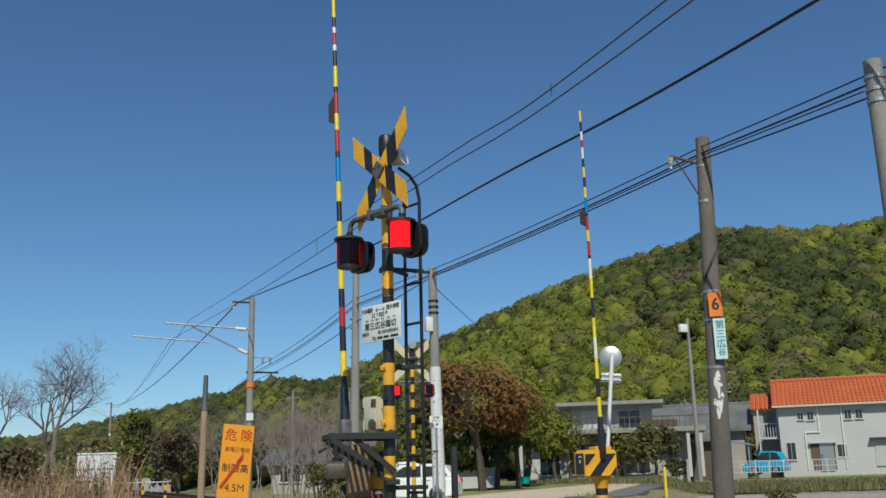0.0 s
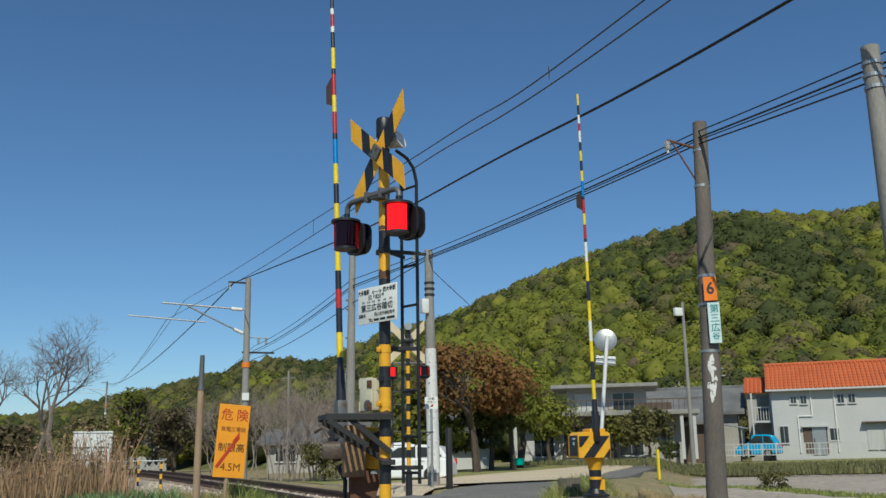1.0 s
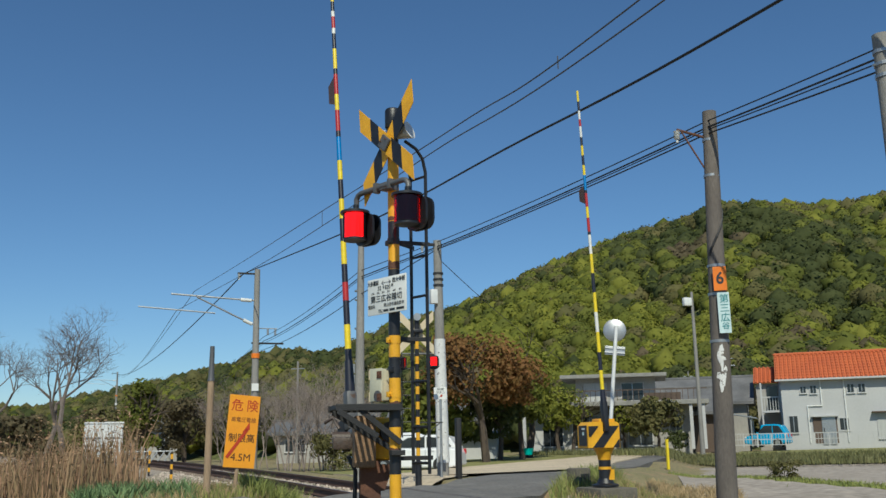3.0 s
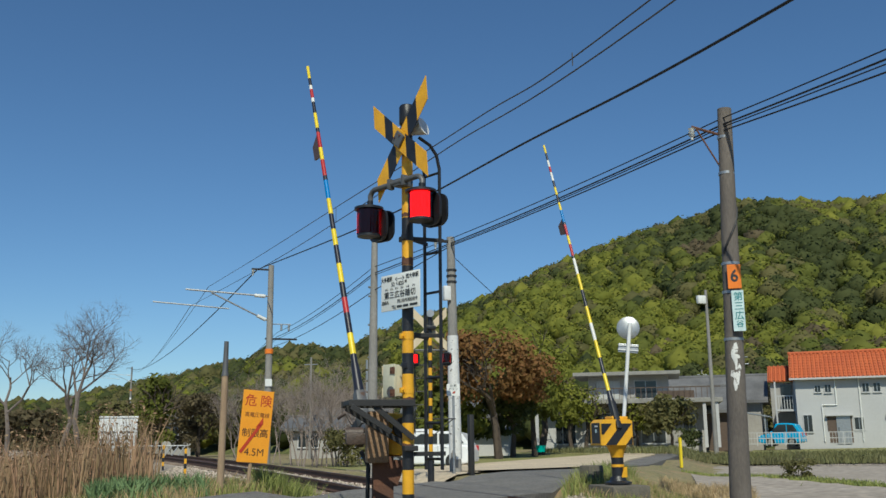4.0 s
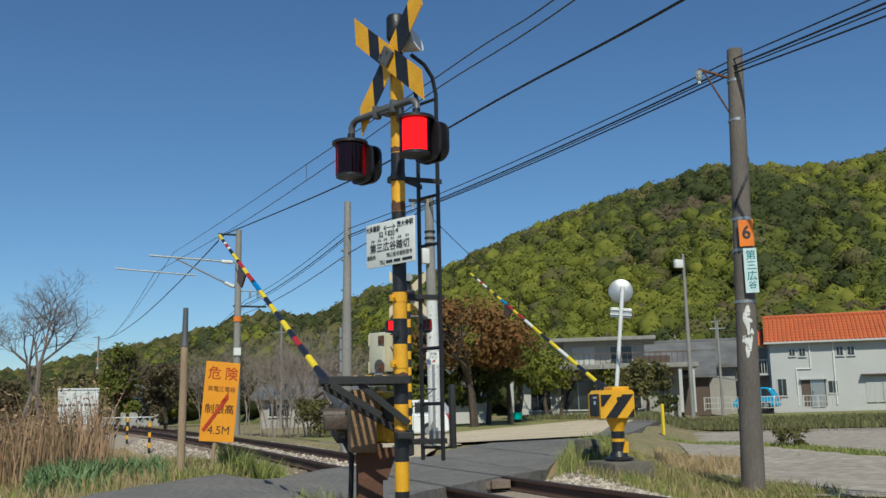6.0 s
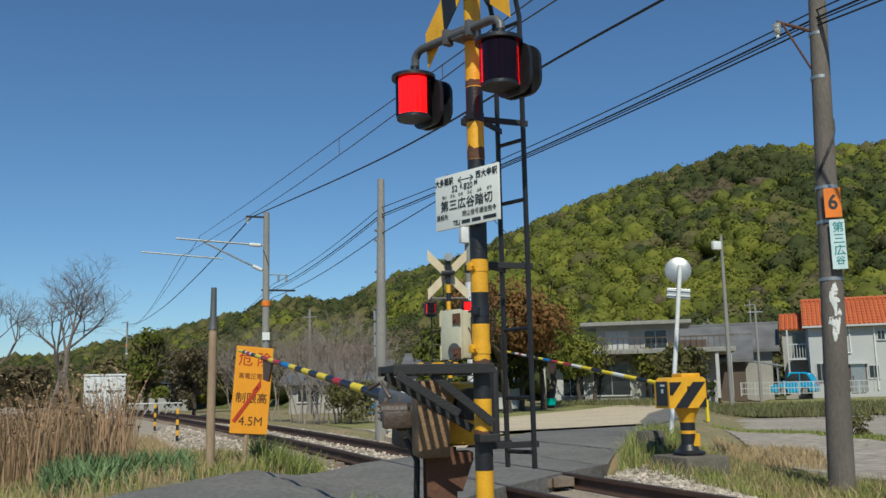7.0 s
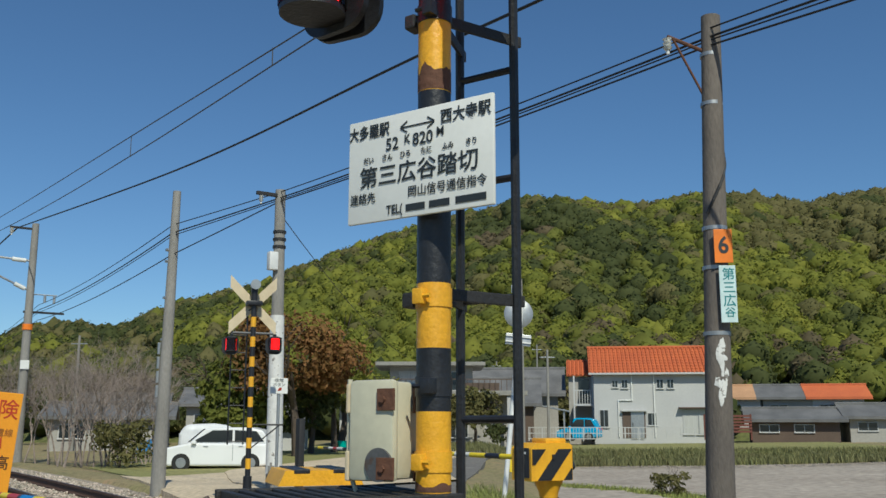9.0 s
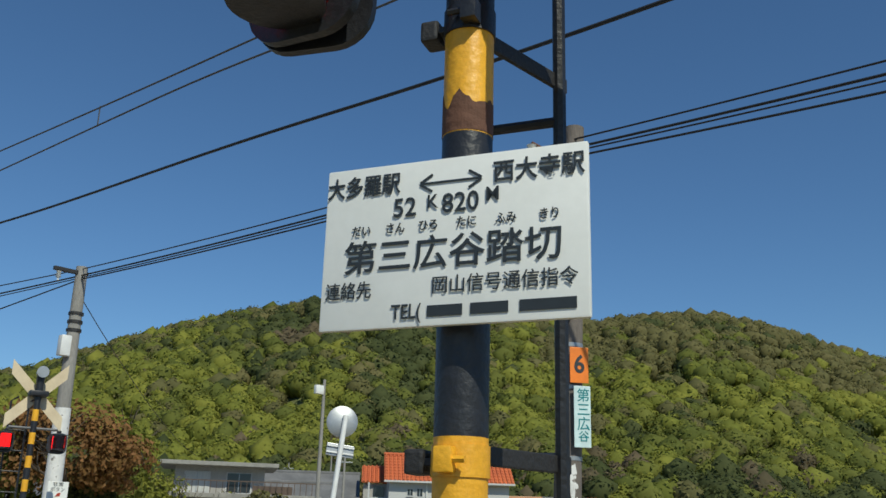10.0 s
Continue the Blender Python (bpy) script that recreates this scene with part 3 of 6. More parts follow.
# flaked rust at the foot of the yellow bands
frnd = random.Random(12)
for zb, hh in ((2.139, 0.085), (0.760, 0.03), (1.103, 0.03), (2.525, 0.05)):
    g = Geo()
    ring = [2 * math.pi * k / 48 for k in range(48)]
    top = [zb + hh * max(0.2, min(1.0, 0.62 + 0.5 * noise.noise((math.cos(a) * 1.3, math.sin(a) * 1.3, zb * 7)) + frnd.uniform(-0.05, 0.05))) for a in ring]
    g.add([(0.0452 * math.cos(a), 0.0452 * math.sin(a), zb) for a in ring] + [(0.0452 * math.cos(a), 0.0452 * math.sin(a), h) for a, h in zip(ring, top)],
          [(k, (k + 1) % 48, 48 + (k + 1) % 48, 48 + k) for k in range(48)])
    g.object("rust_flake", M["rusty"], mast, label="brown rust where the paint has flaked")

# name board of the crossing
board = new("name_board")
board.parent = mast
board.matrix_basis = pose(0.003, -0.075, 1.931, 0, 0, 0)
tagged(board, "white board with the crossing's name in black")
BW, BH = 0.458, 0.284
Geo().box(BW, 0.012, BH, (0, 0, 0), 0.004).object("panel", M["signwhite"], board, True)
P2 = lambda u, v: pose((u - 0.5) * BW, -0.0085, (0.5 - v) * BH)
for txt, size, u, v, bold, sq in (("大多羅駅", 0.040, 0.155, 0.135, 0.0005, 0.86), ("西大寺駅", 0.040, 0.825, 0.135, 0.0005, 0.95), ("52", 0.046, 0.325, 0.29, 0.0003, 0.95),
                                  ("K", 0.034, 0.432, 0.27, 0.0002, 0.9), ("820", 0.046, 0.54, 0.29, 0.0003, 0.95), ("M", 0.034, 0.66, 0.26, 0.0002, 0.95),
                                  ("第三広谷踏切", 0.060, 0.50, 0.585, 0.0005, 1.05), ("連絡先", 0.031, 0.115, 0.775, 0.0001, 0.92), ("岡山信号通信指令", 0.031, 0.70, 0.775, 0.0001, 0.97),
                                  ("TEL(", 0.034, 0.345, 0.915, 0.0003, 0.8)):
    lettering("lettering", txt, size, P2(u, v), M["ink"], board, sq, bold)
for txt, u in (("だい", 0.155), ("さん", 0.29), ("ひろ", 0.42), ("たに", 0.565), ("ふみ", 0.71), ("きり", 0.865)):
    lettering("lettering", txt, 0.020, P2(u, 0.41), M["ink"], board, 0.9, 0.0002)
for u0, u1 in ((0.425, 0.555), (0.585, 0.72), (0.76, 0.955)):   # the number is left as plain bars
    Geo().box((u1 - u0) * BW, 0.0012, 0.018, ((u0 + u1) / 2 * BW - BW / 2, -0.0075, (0.5 - 0.915) * BH)).object("number_bar", M["ink"], board)
g = Geo().box(0.105, 0.0012, 0.0035, (0.0, -0.0075, (0.5 - 0.15) * BH))
for a in (-1, 1):
    for b in (-1, 1):
        g.box(0.026, 0.0012, 0.004, (0, 0, 0), 0, Matrix.Translation((0.043 * a, -0.0075, (0.5 - 0.15) * BH + 0.008 * b)) @ pose(0, 0, 0, 0, 32 * a * b, 0))
g.object("arrow", M["ink"], board)
for z in (1.86, 2.01):
    Geo().box(0.12, 0.05, 0.03, (0, -0.05, z), 0.004).object("board_bracket", M["black"], mast)
for z in (1.585, 2.36):
    Geo().box(0.035, 0.05, 0.04, (-0.075, 0.01, z), 0.006).box(0.03, 0.04, 0.012, (-0.05, 0.01, z), 0.002).object("clamp_end", M["blackflat"], mast)

# ladder at the mast's back
ladder = new("ladder")
ladder.parent = mast
tagged(ladder, "black steel ladder with hooped top")
LX = (-0.085, 0.10)
LY = 0.255
for x in LX:
    g = Geo()
    top = [(x, LY, 0.58), (x, LY, 2.95), (x, LY - 0.03, 3.06), (x, LY - 0.10, 3.13), (x, 0.04, 3.17)]
    g.tube(top, 0.0135, 8)
    g.object("stile", M["black"], ladder, True)
for i, z in enumerate((0.66, 0.93, 1.28, 1.61, 1.95, 2.27, 2.60, 2.92)):
    Geo().tube([(LX[0], LY, z), (LX[1], LY, z)], 0.011, 8).object("rung", M["black"], ladder, True)
for z in (0.70, 1.60, 2.36):
    for x in LX:
        g = Geo().box(0.010, 0.30, 0.032, (0, 0, 0), 0.003, pose((x + 0.0) / 2, LY / 2 + 0.02, z, 0, 0, -math.degrees(math.atan2(x, LY))))
        g.object("ladder_bracket", M["blackflat"], ladder)

# small cabinet clamped to the mast
cab = thing("relay_cabinet", "small cream metal cabinet clamped to the mast with rusty straps", "electrical cabinet", pose(MAST[0], MAST[1], 0, 0, 0, FACE))
cm = pose(-0.142, 0.01, 1.252)
Geo().box(0.137, 0.13, 0.245, (0, 0, 0), 0.018, cm).object("body", M["cream"], cab, True)
Geo().box(0.143, 0.028, 0.253, (0, -0.072, 0), 0.014, cm).object("lid", M["creamdark"], cab, True, "faded cream cabinet lid")
Geo().tube([(0.03, -0.084, -0.085), (0.03, -0.092, -0.085)], 0.042, 20, m=cm).object("round_cover", M["grey"], cab, True)
for z in (-0.09, 0.08):
    Geo().box(0.012, 0.03, 0.075, (-0.077, -0.07, z), 0.004, cm).object("hinge", M["cream2"], cab)
    Geo().box(0.055, 0.006, 0.055, (0.052, -0.090, z - 0.004), 0.002, cm).object("strap_plate", M["rusty"], cab, False, "rusty strap plate")
    Geo().tube([(0.045, -0.092, z - 0.004), (0.045, -0.100, z - 0.004)], 0.009, 6, m=cm).object("bolt", M["rusty"], cab)
    Geo().box(0.006, 0.07, 0.075, (0.077, 0.03, z), 0.002, cm).object("strap", M["rusty"], cab, False, "rusty mounting strap")
    Geo().box(0.05, 0.03, 0.03, (0.10, 0.03, z), 0.004, cm).object("strap_arm", M["blackflat"], cab)
Geo().tube([(-0.09, -0.06, 0.13), (-0.09, -0.06, -0.1), (-0.07, -0.05, -0.16), (0.06, 0.0, -0.19)], 0.007, 6, m=cm).object("conduit", M["cream"], cab, True)


# ---- barrier machines ----
def barrier_arm(parent, length, bands, r0=0.030, r1=0.018, flag_at=None):
    """A banded arm along +x from its holder, tapering to the tip; each band a piece of its own."""
    x0 = 0.62
    total = sum(b[0] for b in bands)
    x = x0
    for frac, key in bands:
        x1 = x + (length - x0) * frac / total
        ra, rb = (r0 + (r1 - r0) * (v - x0) / (length - x0) for v in (x, x1))
        Geo().tube([(x, 0, 0), (x1, 0, 0)], [ra, rb], 14).object({"armred": "red_band", "armblue": "blue_band", "armwhite": "white_band", "armyellow": "yellow_band", "armblack": "black_band"}[key], M[key], parent, True)
        x = x1
    if flag_at:
        g = Geo().prism([(flag_at - 0.16, -0.02), (flag_at + 0.16, -0.02), (flag_at + 0.13, -0.20), (flag_at - 0.06, -0.20)], 0.02, Matrix.Translation((0, -0.01, 0)))
        g.object("hanging_flag", M["amberflag"], parent, label="brown hanging marker plate")


BANDS = [(0.5, "armblack"), (0.9, "armyellow"), (0.9, "armblack"), (0.7, "armred"), (0.7, "armblack"), (0.9, "armyellow"), (0.9, "armblack"), (0.8, "armyellow"), (0.8, "armblack"),
         (0.8, "armyellow"), (1.0, "armblue"), (0.25, "armblack"), (0.9, "armred"), (0.7, "armyellow"), (0.9, "armred"), (0.25, "armblack"), (0.9, "armyellow"), (0.7, "armblack"),
         (0.25, "armwhite"), (0.55, "armred"), (0.25, "armwhite"), (0.45, "armblack"), (0.8, "armyellow")]
BANDS_FAR = [(f * (1.35 if i < 8 else 0.82 if i > 13 else 1.0), k) for i, (f, k) in enumerate([(0.9, "armyellow"), (0.8, "armblack"), (0.9, "armyellow"), (0.9, "armwhite"), (0.9, "armyellow"), (0.9, "armblack"), (0.9, "armyellow"), (0.9, "armwhite"), (0.2, "armblack"),
             (0.9, "armred"), (0.7, "armyellow"), (0.9, "armred"), (0.2, "armblack"), (1.0, "armblue"), (0.8, "armyellow"), (0.8, "armblack"), (0.8, "armyellow"), (0.7, "armblack"), (0.9, "armwhite"),
             (0.6, "armred"), (0.7, "armwhite"), (0.8, "armblack"), (0.9, "armyellow")])]

# near machine; its arm turns about the machine's shaft
NEAR = (2.33, 7.72, 0.905)
near_machine = thing("barrier_machine", "weathered crossing barrier machine with tan cover on a rusty post", "barrier machine", pose(NEAR[0], NEAR[1], 0, 0, 0, 94.7))
W = near_machine.matrix_basis.inverted()
WB = lambda x, y, z, rz=0.0: W @ pose(x, y, z, 0, 0, rz)
g = Geo().box(0.16, 0.03, 1.0, (0, -0.07, 0), 0.004, WB(2.29, 7.04, 0.18, -12)).box(0.16, 0.03, 1.0, (0, 0.07, 0), 0.004, WB(2.29, 7.04, 0.18, -12))
g.box(0.025, 0.14, 1.0, (0.0, 0, 0), 0.003, WB(2.29, 7.04, 0.18, -12)).prism([(-0.08, 0.30), (0.08, 0.30), (0.14, 0.46), (0.14, 0.50), (-0.06, 0.50)], 0.18, WB(2.30, 6.95, 0.15, -12))
g.object("post", M["rusty"], near_machine, False, "rusty steel post")
Geo().box(0.17, 0.30, 0.40, (0, 0, 0), 0.02, WB(2.235, 7.02, 0.83, -12)).object("cover", M["tan"], near_machine, True, "tan painted front cover")
Geo().box(0.24, 0.30, 0.34, (0, 0, 0), 0.05, WB(2.42, 7.12, 0.85, -12)).object("housing", M["yellow"], near_machine, True, "orange yellow housing")
Geo().tube([(0, -0.17, 0), (0, 0.0, 0)], 0.085, 20, m=WB(2.45, 7.02, 0.90, -12)).object("motor", M["blackflat"], near_machine, True)
g = Geo().prism([(-0.04, 0), (0.22, 0), (0.20, 0.045), (-0.02, 0.045)], 0.26, WB(2.25, 7.18, 1.085, -14))
g.object("top_cover", M["yellow"], near_machine, False, "faded orange top cover")
for x in (0.03, 0.15):
    Geo().box(0.05, 0.262, 0.014, (x, 0.13, 0.042), 0.003, WB(2.25, 7.18, 1.085, -14)).object("cover_stripe", M["black"], near_machine)
Geo().tube([(-0.42, 0.0, 0.905), (-0.02, 0.0, 0.905)], 0.05, 16).object("shaft", M["grey"], near_machine, True)
gm = WB(2.15, 7.46, 0.86, -12)
g = Geo().tube([(-0.06, 0, 0), (0.09, 0, 0)], 0.055, 18, m=gm).box(0.07, 0.10, 0.10, (0.06, 0, -0.06), 0.015, gm).box(0.03, 0.10, 0.16, (-0.03, 0.04, 0.0), 0.01, gm)
g.tube([(0.0, 0.02, 0.08), (-0.05, 0.06, 0.17), (-0.12, 0.10, 0.13)], 0.014, 6, m=gm)
for k in range(6):
    g.tube([(-0.075, 0.04 * math.cos(k * 1.047), 0.04 * math.sin(k * 1.047)), (-0.055, 0.04 * math.cos(k * 1.047), 0.04 * math.sin(k * 1.047))], 0.009, 6, m=gm)
g.object("gear_case", M["gearbrown"], near_machine, True)
g = Geo().tube([(0.10, -0.02, 0.02), (0.16, -0.05, 0.10), (0.14, -0.04, 0.15)], 0.012, 8, m=gm).tube([(-0.02, -0.06, -0.02), (0.10, -0.08, -0.07), (0.17, -0.06, -0.10)], 0.010, 8, m=gm)
g.box(0.05, 0.03, 0.11, (0.13, -0.05, -0.02), 0.008, gm)
g.object("crank_lever", M["gearbrown"], near_machine, True)
Geo().box(0.16, 0.10, 0.10, (0.0, 0.0, 0.12), 0.02, WB(2.14, 7.32, 0.70, -12)).object("bearing_block", M["gearbrown"], near_machine, True)
Geo().tube([(0, 0, 0.0), (0.05, -0.05, -0.12), (0.04, -0.05, -0.5)], 0.018, 8, m=WB(2.17, 7.26, 0.72)).object("cable_conduit", M["blackflat"], near_machine, True)
near_arm = new("barrier_arm")
near_arm.parent = near_machine
tagged(near_arm, "long banded barrier arm with yellow, black, red and blue tape")
near_arm.matrix_basis = Matrix.Translation((0, 0, NEAR[2]))
barrier_arm(near_arm, 4.56, BANDS, 0.030, 0.017, 3.36)
Geo().box(0.34, 0.10, 0.12, (0.20, 0.0, -0.01), 0.03).object("arm_holder", M["grey"], near_arm, True)
Geo().tube([(0.36, 0, 0), (0.64, 0, 0)], [0.045, 0.036], 14).object("arm_socket", M["armblack"], near_arm, True)
Geo().box(0.16, 0.12, 0.20, (0.06, -0.02, -0.17), 0.02).object("counterweight", M["blackflat"], near_arm, True)

# far machine on its concrete block
FAR = (7.38, 12.35, 0.84)
FAR_Z = 0.08
far_machine = thing("barrier_machine", "yellow and black striped barrier machine on a concrete block", "barrier machine", pose(FAR[0], FAR[1], FAR_Z, 0, 0, 90))
WF = far_machine.matrix_basis.inverted()
FB = lambda x, y, z, rz=0.0: WF @ pose(x, y, z + FAR_Z, 0, 0, rz)
fc = FB(7.52, 12.35, 0)
Geo().tube([(0, 0, 0.055), (0, 0, 0.08), (0, 0, 0.10), (0, 0, 0.17)], [0.20, 0.20, 0.13, 0.098], 24, m=fc).object("base_flange", M["black"], far_machine, True)
for z0, z1, key in ((0.15, 0.30, "black"), (0.30, 0.34, "yellow"), (0.34, 0.56, "black")):
    Geo().tube([(0, 0, z0), (0, 0, z1)], 0.092 + (0.004 if key == "yellow" else 0), 22, m=fc).object("post_band", M[key], far_machine, True)
Geo().tube([(0, 0, 0.44), (0, 0, 0.50), (0, 0, 0.63)], [0.095, 0.105, 0.165], 22, m=fc).object("collar", M["yellow"], far_machine, True)
Geo().prism([(0.0, 0.15), (0.10, 0.15), (0.10, 0.30), (0.06, 0.30)], 0.06, fc @ Matrix.Translation((0.0, -0.104, 0))).object("post_patch", M["yellow"], far_machine)
HX0, HX1, HZ0, HZ1 = -0.27, 0.25, 0.62, 1.0
fh = FB(7.45, 12.35, 0, -4)
Geo().prism([(HX0, HZ0), (HX1, HZ0), (HX1, HZ1 - 0.03), (HX1 - 0.04, HZ1), (HX0 + 0.06, HZ1), (HX0, HZ1 - 0.06)], 0.36, fh @ Matrix.Translation((0, -0.18, 0))).object("housing", M["yellow"], far_machine)


def stripes(parent, side_y, x0, x1, z0, z1, w, gap, lean, mat_key, m, y_thick=0.006):
    x = x0 - (z1 - z0) * lean
    while x < x1:
        poly = []
        for z, top in ((z0, 0), (z1, 1)):
            a, b = x + (z - z0) * lean, x + w + (z - z0) * lean
            poly.append((z, max(x0, min(x1, a)), max(x0, min(x1, b))))
        (za, a0, b0), (zb, a1, b1) = poly
        # clip a slanted band to the box by sampling its height
        pts_l, pts_r = [], []
        for k in range(9):
            z = z0 + (z1 - z0) * k / 8
            a, b = x + (z - z0) * lean, x + w + (z - z0) * lean
            a, b = max(x0, a), min(x1, b)
            if b - a > 0.004:
                pts_l.append((a, z))
                pts_r.append((b, z))
        if len(pts_l) > 1:
            Geo().prism(pts_l + pts_r[::-1], y_thick, m @ Matrix.Translation((0, side_y, 0))).object("stripe", M[mat_key], parent)
        x += w + gap


stripes(far_machine, -0.187, HX0 + 0.01, HX1 - 0.008, HZ0 + 0.004, HZ1 - 0.062, 0.17, 0.16, 0.85, "black", fh)
Geo().box(0.008, 0.27, 0.30, (HX0 - 0.003, -0.01, 0.80), 0.003, fh).object("end_panel", M["black"], far_machine, label="black end panel")
Geo().box(0.008, 0.10, 0.024, (HX0 - 0.006, -0.04, 0.90), 0, fh).object("number_bar", M["signwhite"], far_machine)
Geo().box(0.008, 0.05, 0.05, (HX0 - 0.006, -0.03, 0.83), 0, fh).object("small_label", M["whitetag"], far_machine)
Geo().box(0.26, 0.26, 0.055, (0.08, 0, 1.02), 0.015, fh).object("top_cover", M["yellow"], far_machine, True)
Geo().box(0.09, 0.20, 0.22, (HX1 + 0.03, 0.0, 0.86), 0.02, fh).object("gear_case", M["blackflat"], far_machine, True)
Geo().tube([(HX1 + 0.02, -0.05, 0.76), (HX1 + 0.10, -0.05, 0.76)], 0.045, 12, m=fh).object("shaft_end", M["blackflat"], far_machine, True)
Geo().box(0.03, 0.02, 0.05, (0.0, -0.195, 0.86), 0.004, fh).object("latch", M["blackflat"], far_machine)
far_arm = new("barrier_arm")
far_arm.parent = far_machine
tagged(far_arm, "long banded barrier arm with yellow, white, red and blue tape")
far_arm.matrix_basis = Matrix.Translation((-0.19, -0.08, FAR[2]))
barrier_arm(far_arm, 5.54, BANDS_FAR, 0.030, 0.018, 3.75)
Geo().box(0.46, 0.09, 0.11, (0.24, 0.0, 0.0), 0.03).object("arm_holder", M["black"], far_arm, True)
Geo().tube([(0.40, 0, 0), (0.64, 0, 0)], [0.05, 0.036], 14).object("arm_socket", M["armblack"], far_arm, True)

block = thing("concrete_block", "weathered concrete foundation block in the grass", "concrete block", (7.50, 12.31, -0.05), "", "")
Geo().box(0.62, 0.76, 0.34, (0, 0, 0), 0.03).object("body", M["oldconcrete"], block, True)
pier = thing("concrete_post", "short concrete post with a dark shade panel", "concrete post", pose(7.66, 13.42, 0.06, 0, 0, 10))
Geo().box(0.30, 0.26, 0.52, (0, 0, 0.06), 0.03).object("body", M["oldconcrete"], pier, True)
# black plate on the face, put there for the shade of a hollow
Geo().box(0.16, 0.02, 0.34, (0.02, -0.135, 0.06), 0.006).object("recess", M["blackflat"], pier)


# ---- far warning mast, seen from behind ----
FM = (6.98, 19.30)
fmast = thing("crossing_signal", "far crossing signal mast, its faded crossed boards seen from behind", "crossing signal", pose(FM[0], FM[1], 0.04, 0, 0, FACE + 55))
z = 0.35
for i in range(17):
    key = "yellow" if i % 2 else "black"
    banded(fmast, 0.0445, [(z, z + 0.165, key)], 16)
    z += 0.165
Geo().tube([(0, 0, -0.2), (0, 0, 0.4)], [0.075, 0.07], 16).object("foot_sleeve", M["black"], fmast, True)
Geo().box(0.26, 0.2, 0.08, (0, 0, 3.22), 0.02).object("horn_case", M["black"], fmast, True)
Geo().tube([(0, -0.11, 3.53), (0, 0.09, 3.53)], [0.085, 0.06], 16).object("horn", M["galv"], fmast, True, "grey loudspeaker horn")
Geo().tube([(0, 0, 3.14), (0, 0, 3.49)], [0.05, 0.06], 14).object("bell_cap", M["black"], fmast, True)
crossbuck(fmast, (0.0, 0.09, 3.20), M["cream2"], M["cream2"], (0.42, 0.42), 0.15, 0, False)
g = Geo().tube([(-0.36, 0.02, 2.66), (-0.33, 0.0, 2.72), (0.33, 0.0, 2.72), (0.36, 0.02, 2.66)], 0.02, 8)
g.object("lamp_arm", M["grey"], fmast, True)
CORES += [light_unit(fmast, (-0.36, -0.02, 2.52), s=1.05), light_unit(fmast, (0.36, -0.02, 2.54), s=1.05)]
lad = new("ladder")
lad.parent = fmast
for x in (-0.33, -0.08):
    Geo().tube([(x, 0.12, 0.9), (x, 0.12, 3.1), (x + 0.08, 0.06, 3.16)], 0.014, 6).object("stile", M["black"], lad)
for i in range(8):
    Geo().tube([(-0.33, 0.12, 0.95 + 0.29 * i), (-0.08, 0.12, 0.95 + 0.29 * i)], 0.011, 6).object("rung", M["black"], lad)
g = Geo().tube([(0.02, 0, 1.22), (0.55, 0.0, 1.22)], 0.015, 6).tube([(0.5, 0, 1.22), (0.04, 0, 0.85)], 0.012, 6)
g.object("bracket", M["blackflat"], fmast)
# emergency button board beside it
eb = thing("emergency_button_sign", "small white notice board with a red mark on a grey post", "notice board", (7.78, 20.0, -0.05))
Geo().tube([(0, 0, -0.2), (0, 0, 2.0)], 0.03, 8).object("post", M["galv"], eb)
Geo().box(0.30, 0.012, 0.27, (0, -0.04, 1.98), 0.004, pose(0, 0, 0, 0, 0, -20)).object("panel", M["signwhite"], eb)
lettering("lettering", "非常", 0.075, pose(0, 0, 0, 0, 0, -20) @ pose(0, -0.049, 2.07), M["ink"], eb, 1.1)
lettering("lettering", "ボタン", 0.075, pose(0, 0, 0, 0, 0, -20) @ pose(0, -0.049, 1.995), M["ink"], eb, 0.95)
g = Geo().prism([(-0.03, 1.89), (0.01, 1.95), (0.04, 1.90), (0.05, 1.95)], 0.003, pose(0, 0, 0, 0, 0, -20) @ Matrix.Translation((0, -0.05, 0)))
g.object("red_mark", M["redink"], eb)
mach2 = thing("barrier_motor", "dark grey far side signal case on the ground", "signal case", (7.79, 19.48, -0.06))
Geo().box(0.11, 0.16, 1.45, (0.30, 0.25, 0.7), 0.02).object("body", M["blackflat"], mach2, True)


# ---- poles ----
def pole(name, label, base, top_r, base_r, height, lean=(0, 0), material="pole", group=""):
    p = thing(name, label, "utility pole", pose(*base), group)
    n = 8
    pts = [(lean[0] * (k / n), lean[1] * (k / n), height * k / n) for k in range(n + 1)]
    g = Geo().tube(pts, [base_r + (top_r - base_r) * k / n for k in range(n + 1)], 20)
    g.object("shaft", M[material], p, True)
    return p


def insulator(parent, at, s=1.0, hang=-1):
    x, y, z = at
    g = Geo()
    for k in range(3):
        g.tube([(x, y, z + hang * 0.05 * k * s), (x, y, z + hang * (0.05 * k + 0.03) * s)], [0.055 * s, 0.035 * s], 10)
    g.tube([(x, y, z), (x, y, z + hang * 0.18 * s)], 0.02 * s, 8)
    g.object("insulator", M["porcelain"], parent, True)


six = pole("utility_pole", "dark weathered utility pole with an orange number plate", (8.84, 11.24, -0.41), 0.105, 0.155, 6.18, (0.13, -0.13), "poledark", "utility poles")
VIEW = 37   # plates face the road users
pm = lambda z: pose(0.05, -0.09, z, 0, 0, -VIEW)
Geo().box(0.19, 0.012, 0.36, (0.05, -0.155, 0), 0.004, pm(3.53)).object("number_plate", M["orangetag"], six)
lettering("lettering", "6", 0.25, pm(3.53) @ pose(0.05, -0.163, 0), M["ink"], six, 0.9, 0.006)
Geo().box(0.17, 0.010, 0.60, (0.075, -0.160, 0), 0.004, pm(3.02)).object("name_plate", M["whitetag"], six)
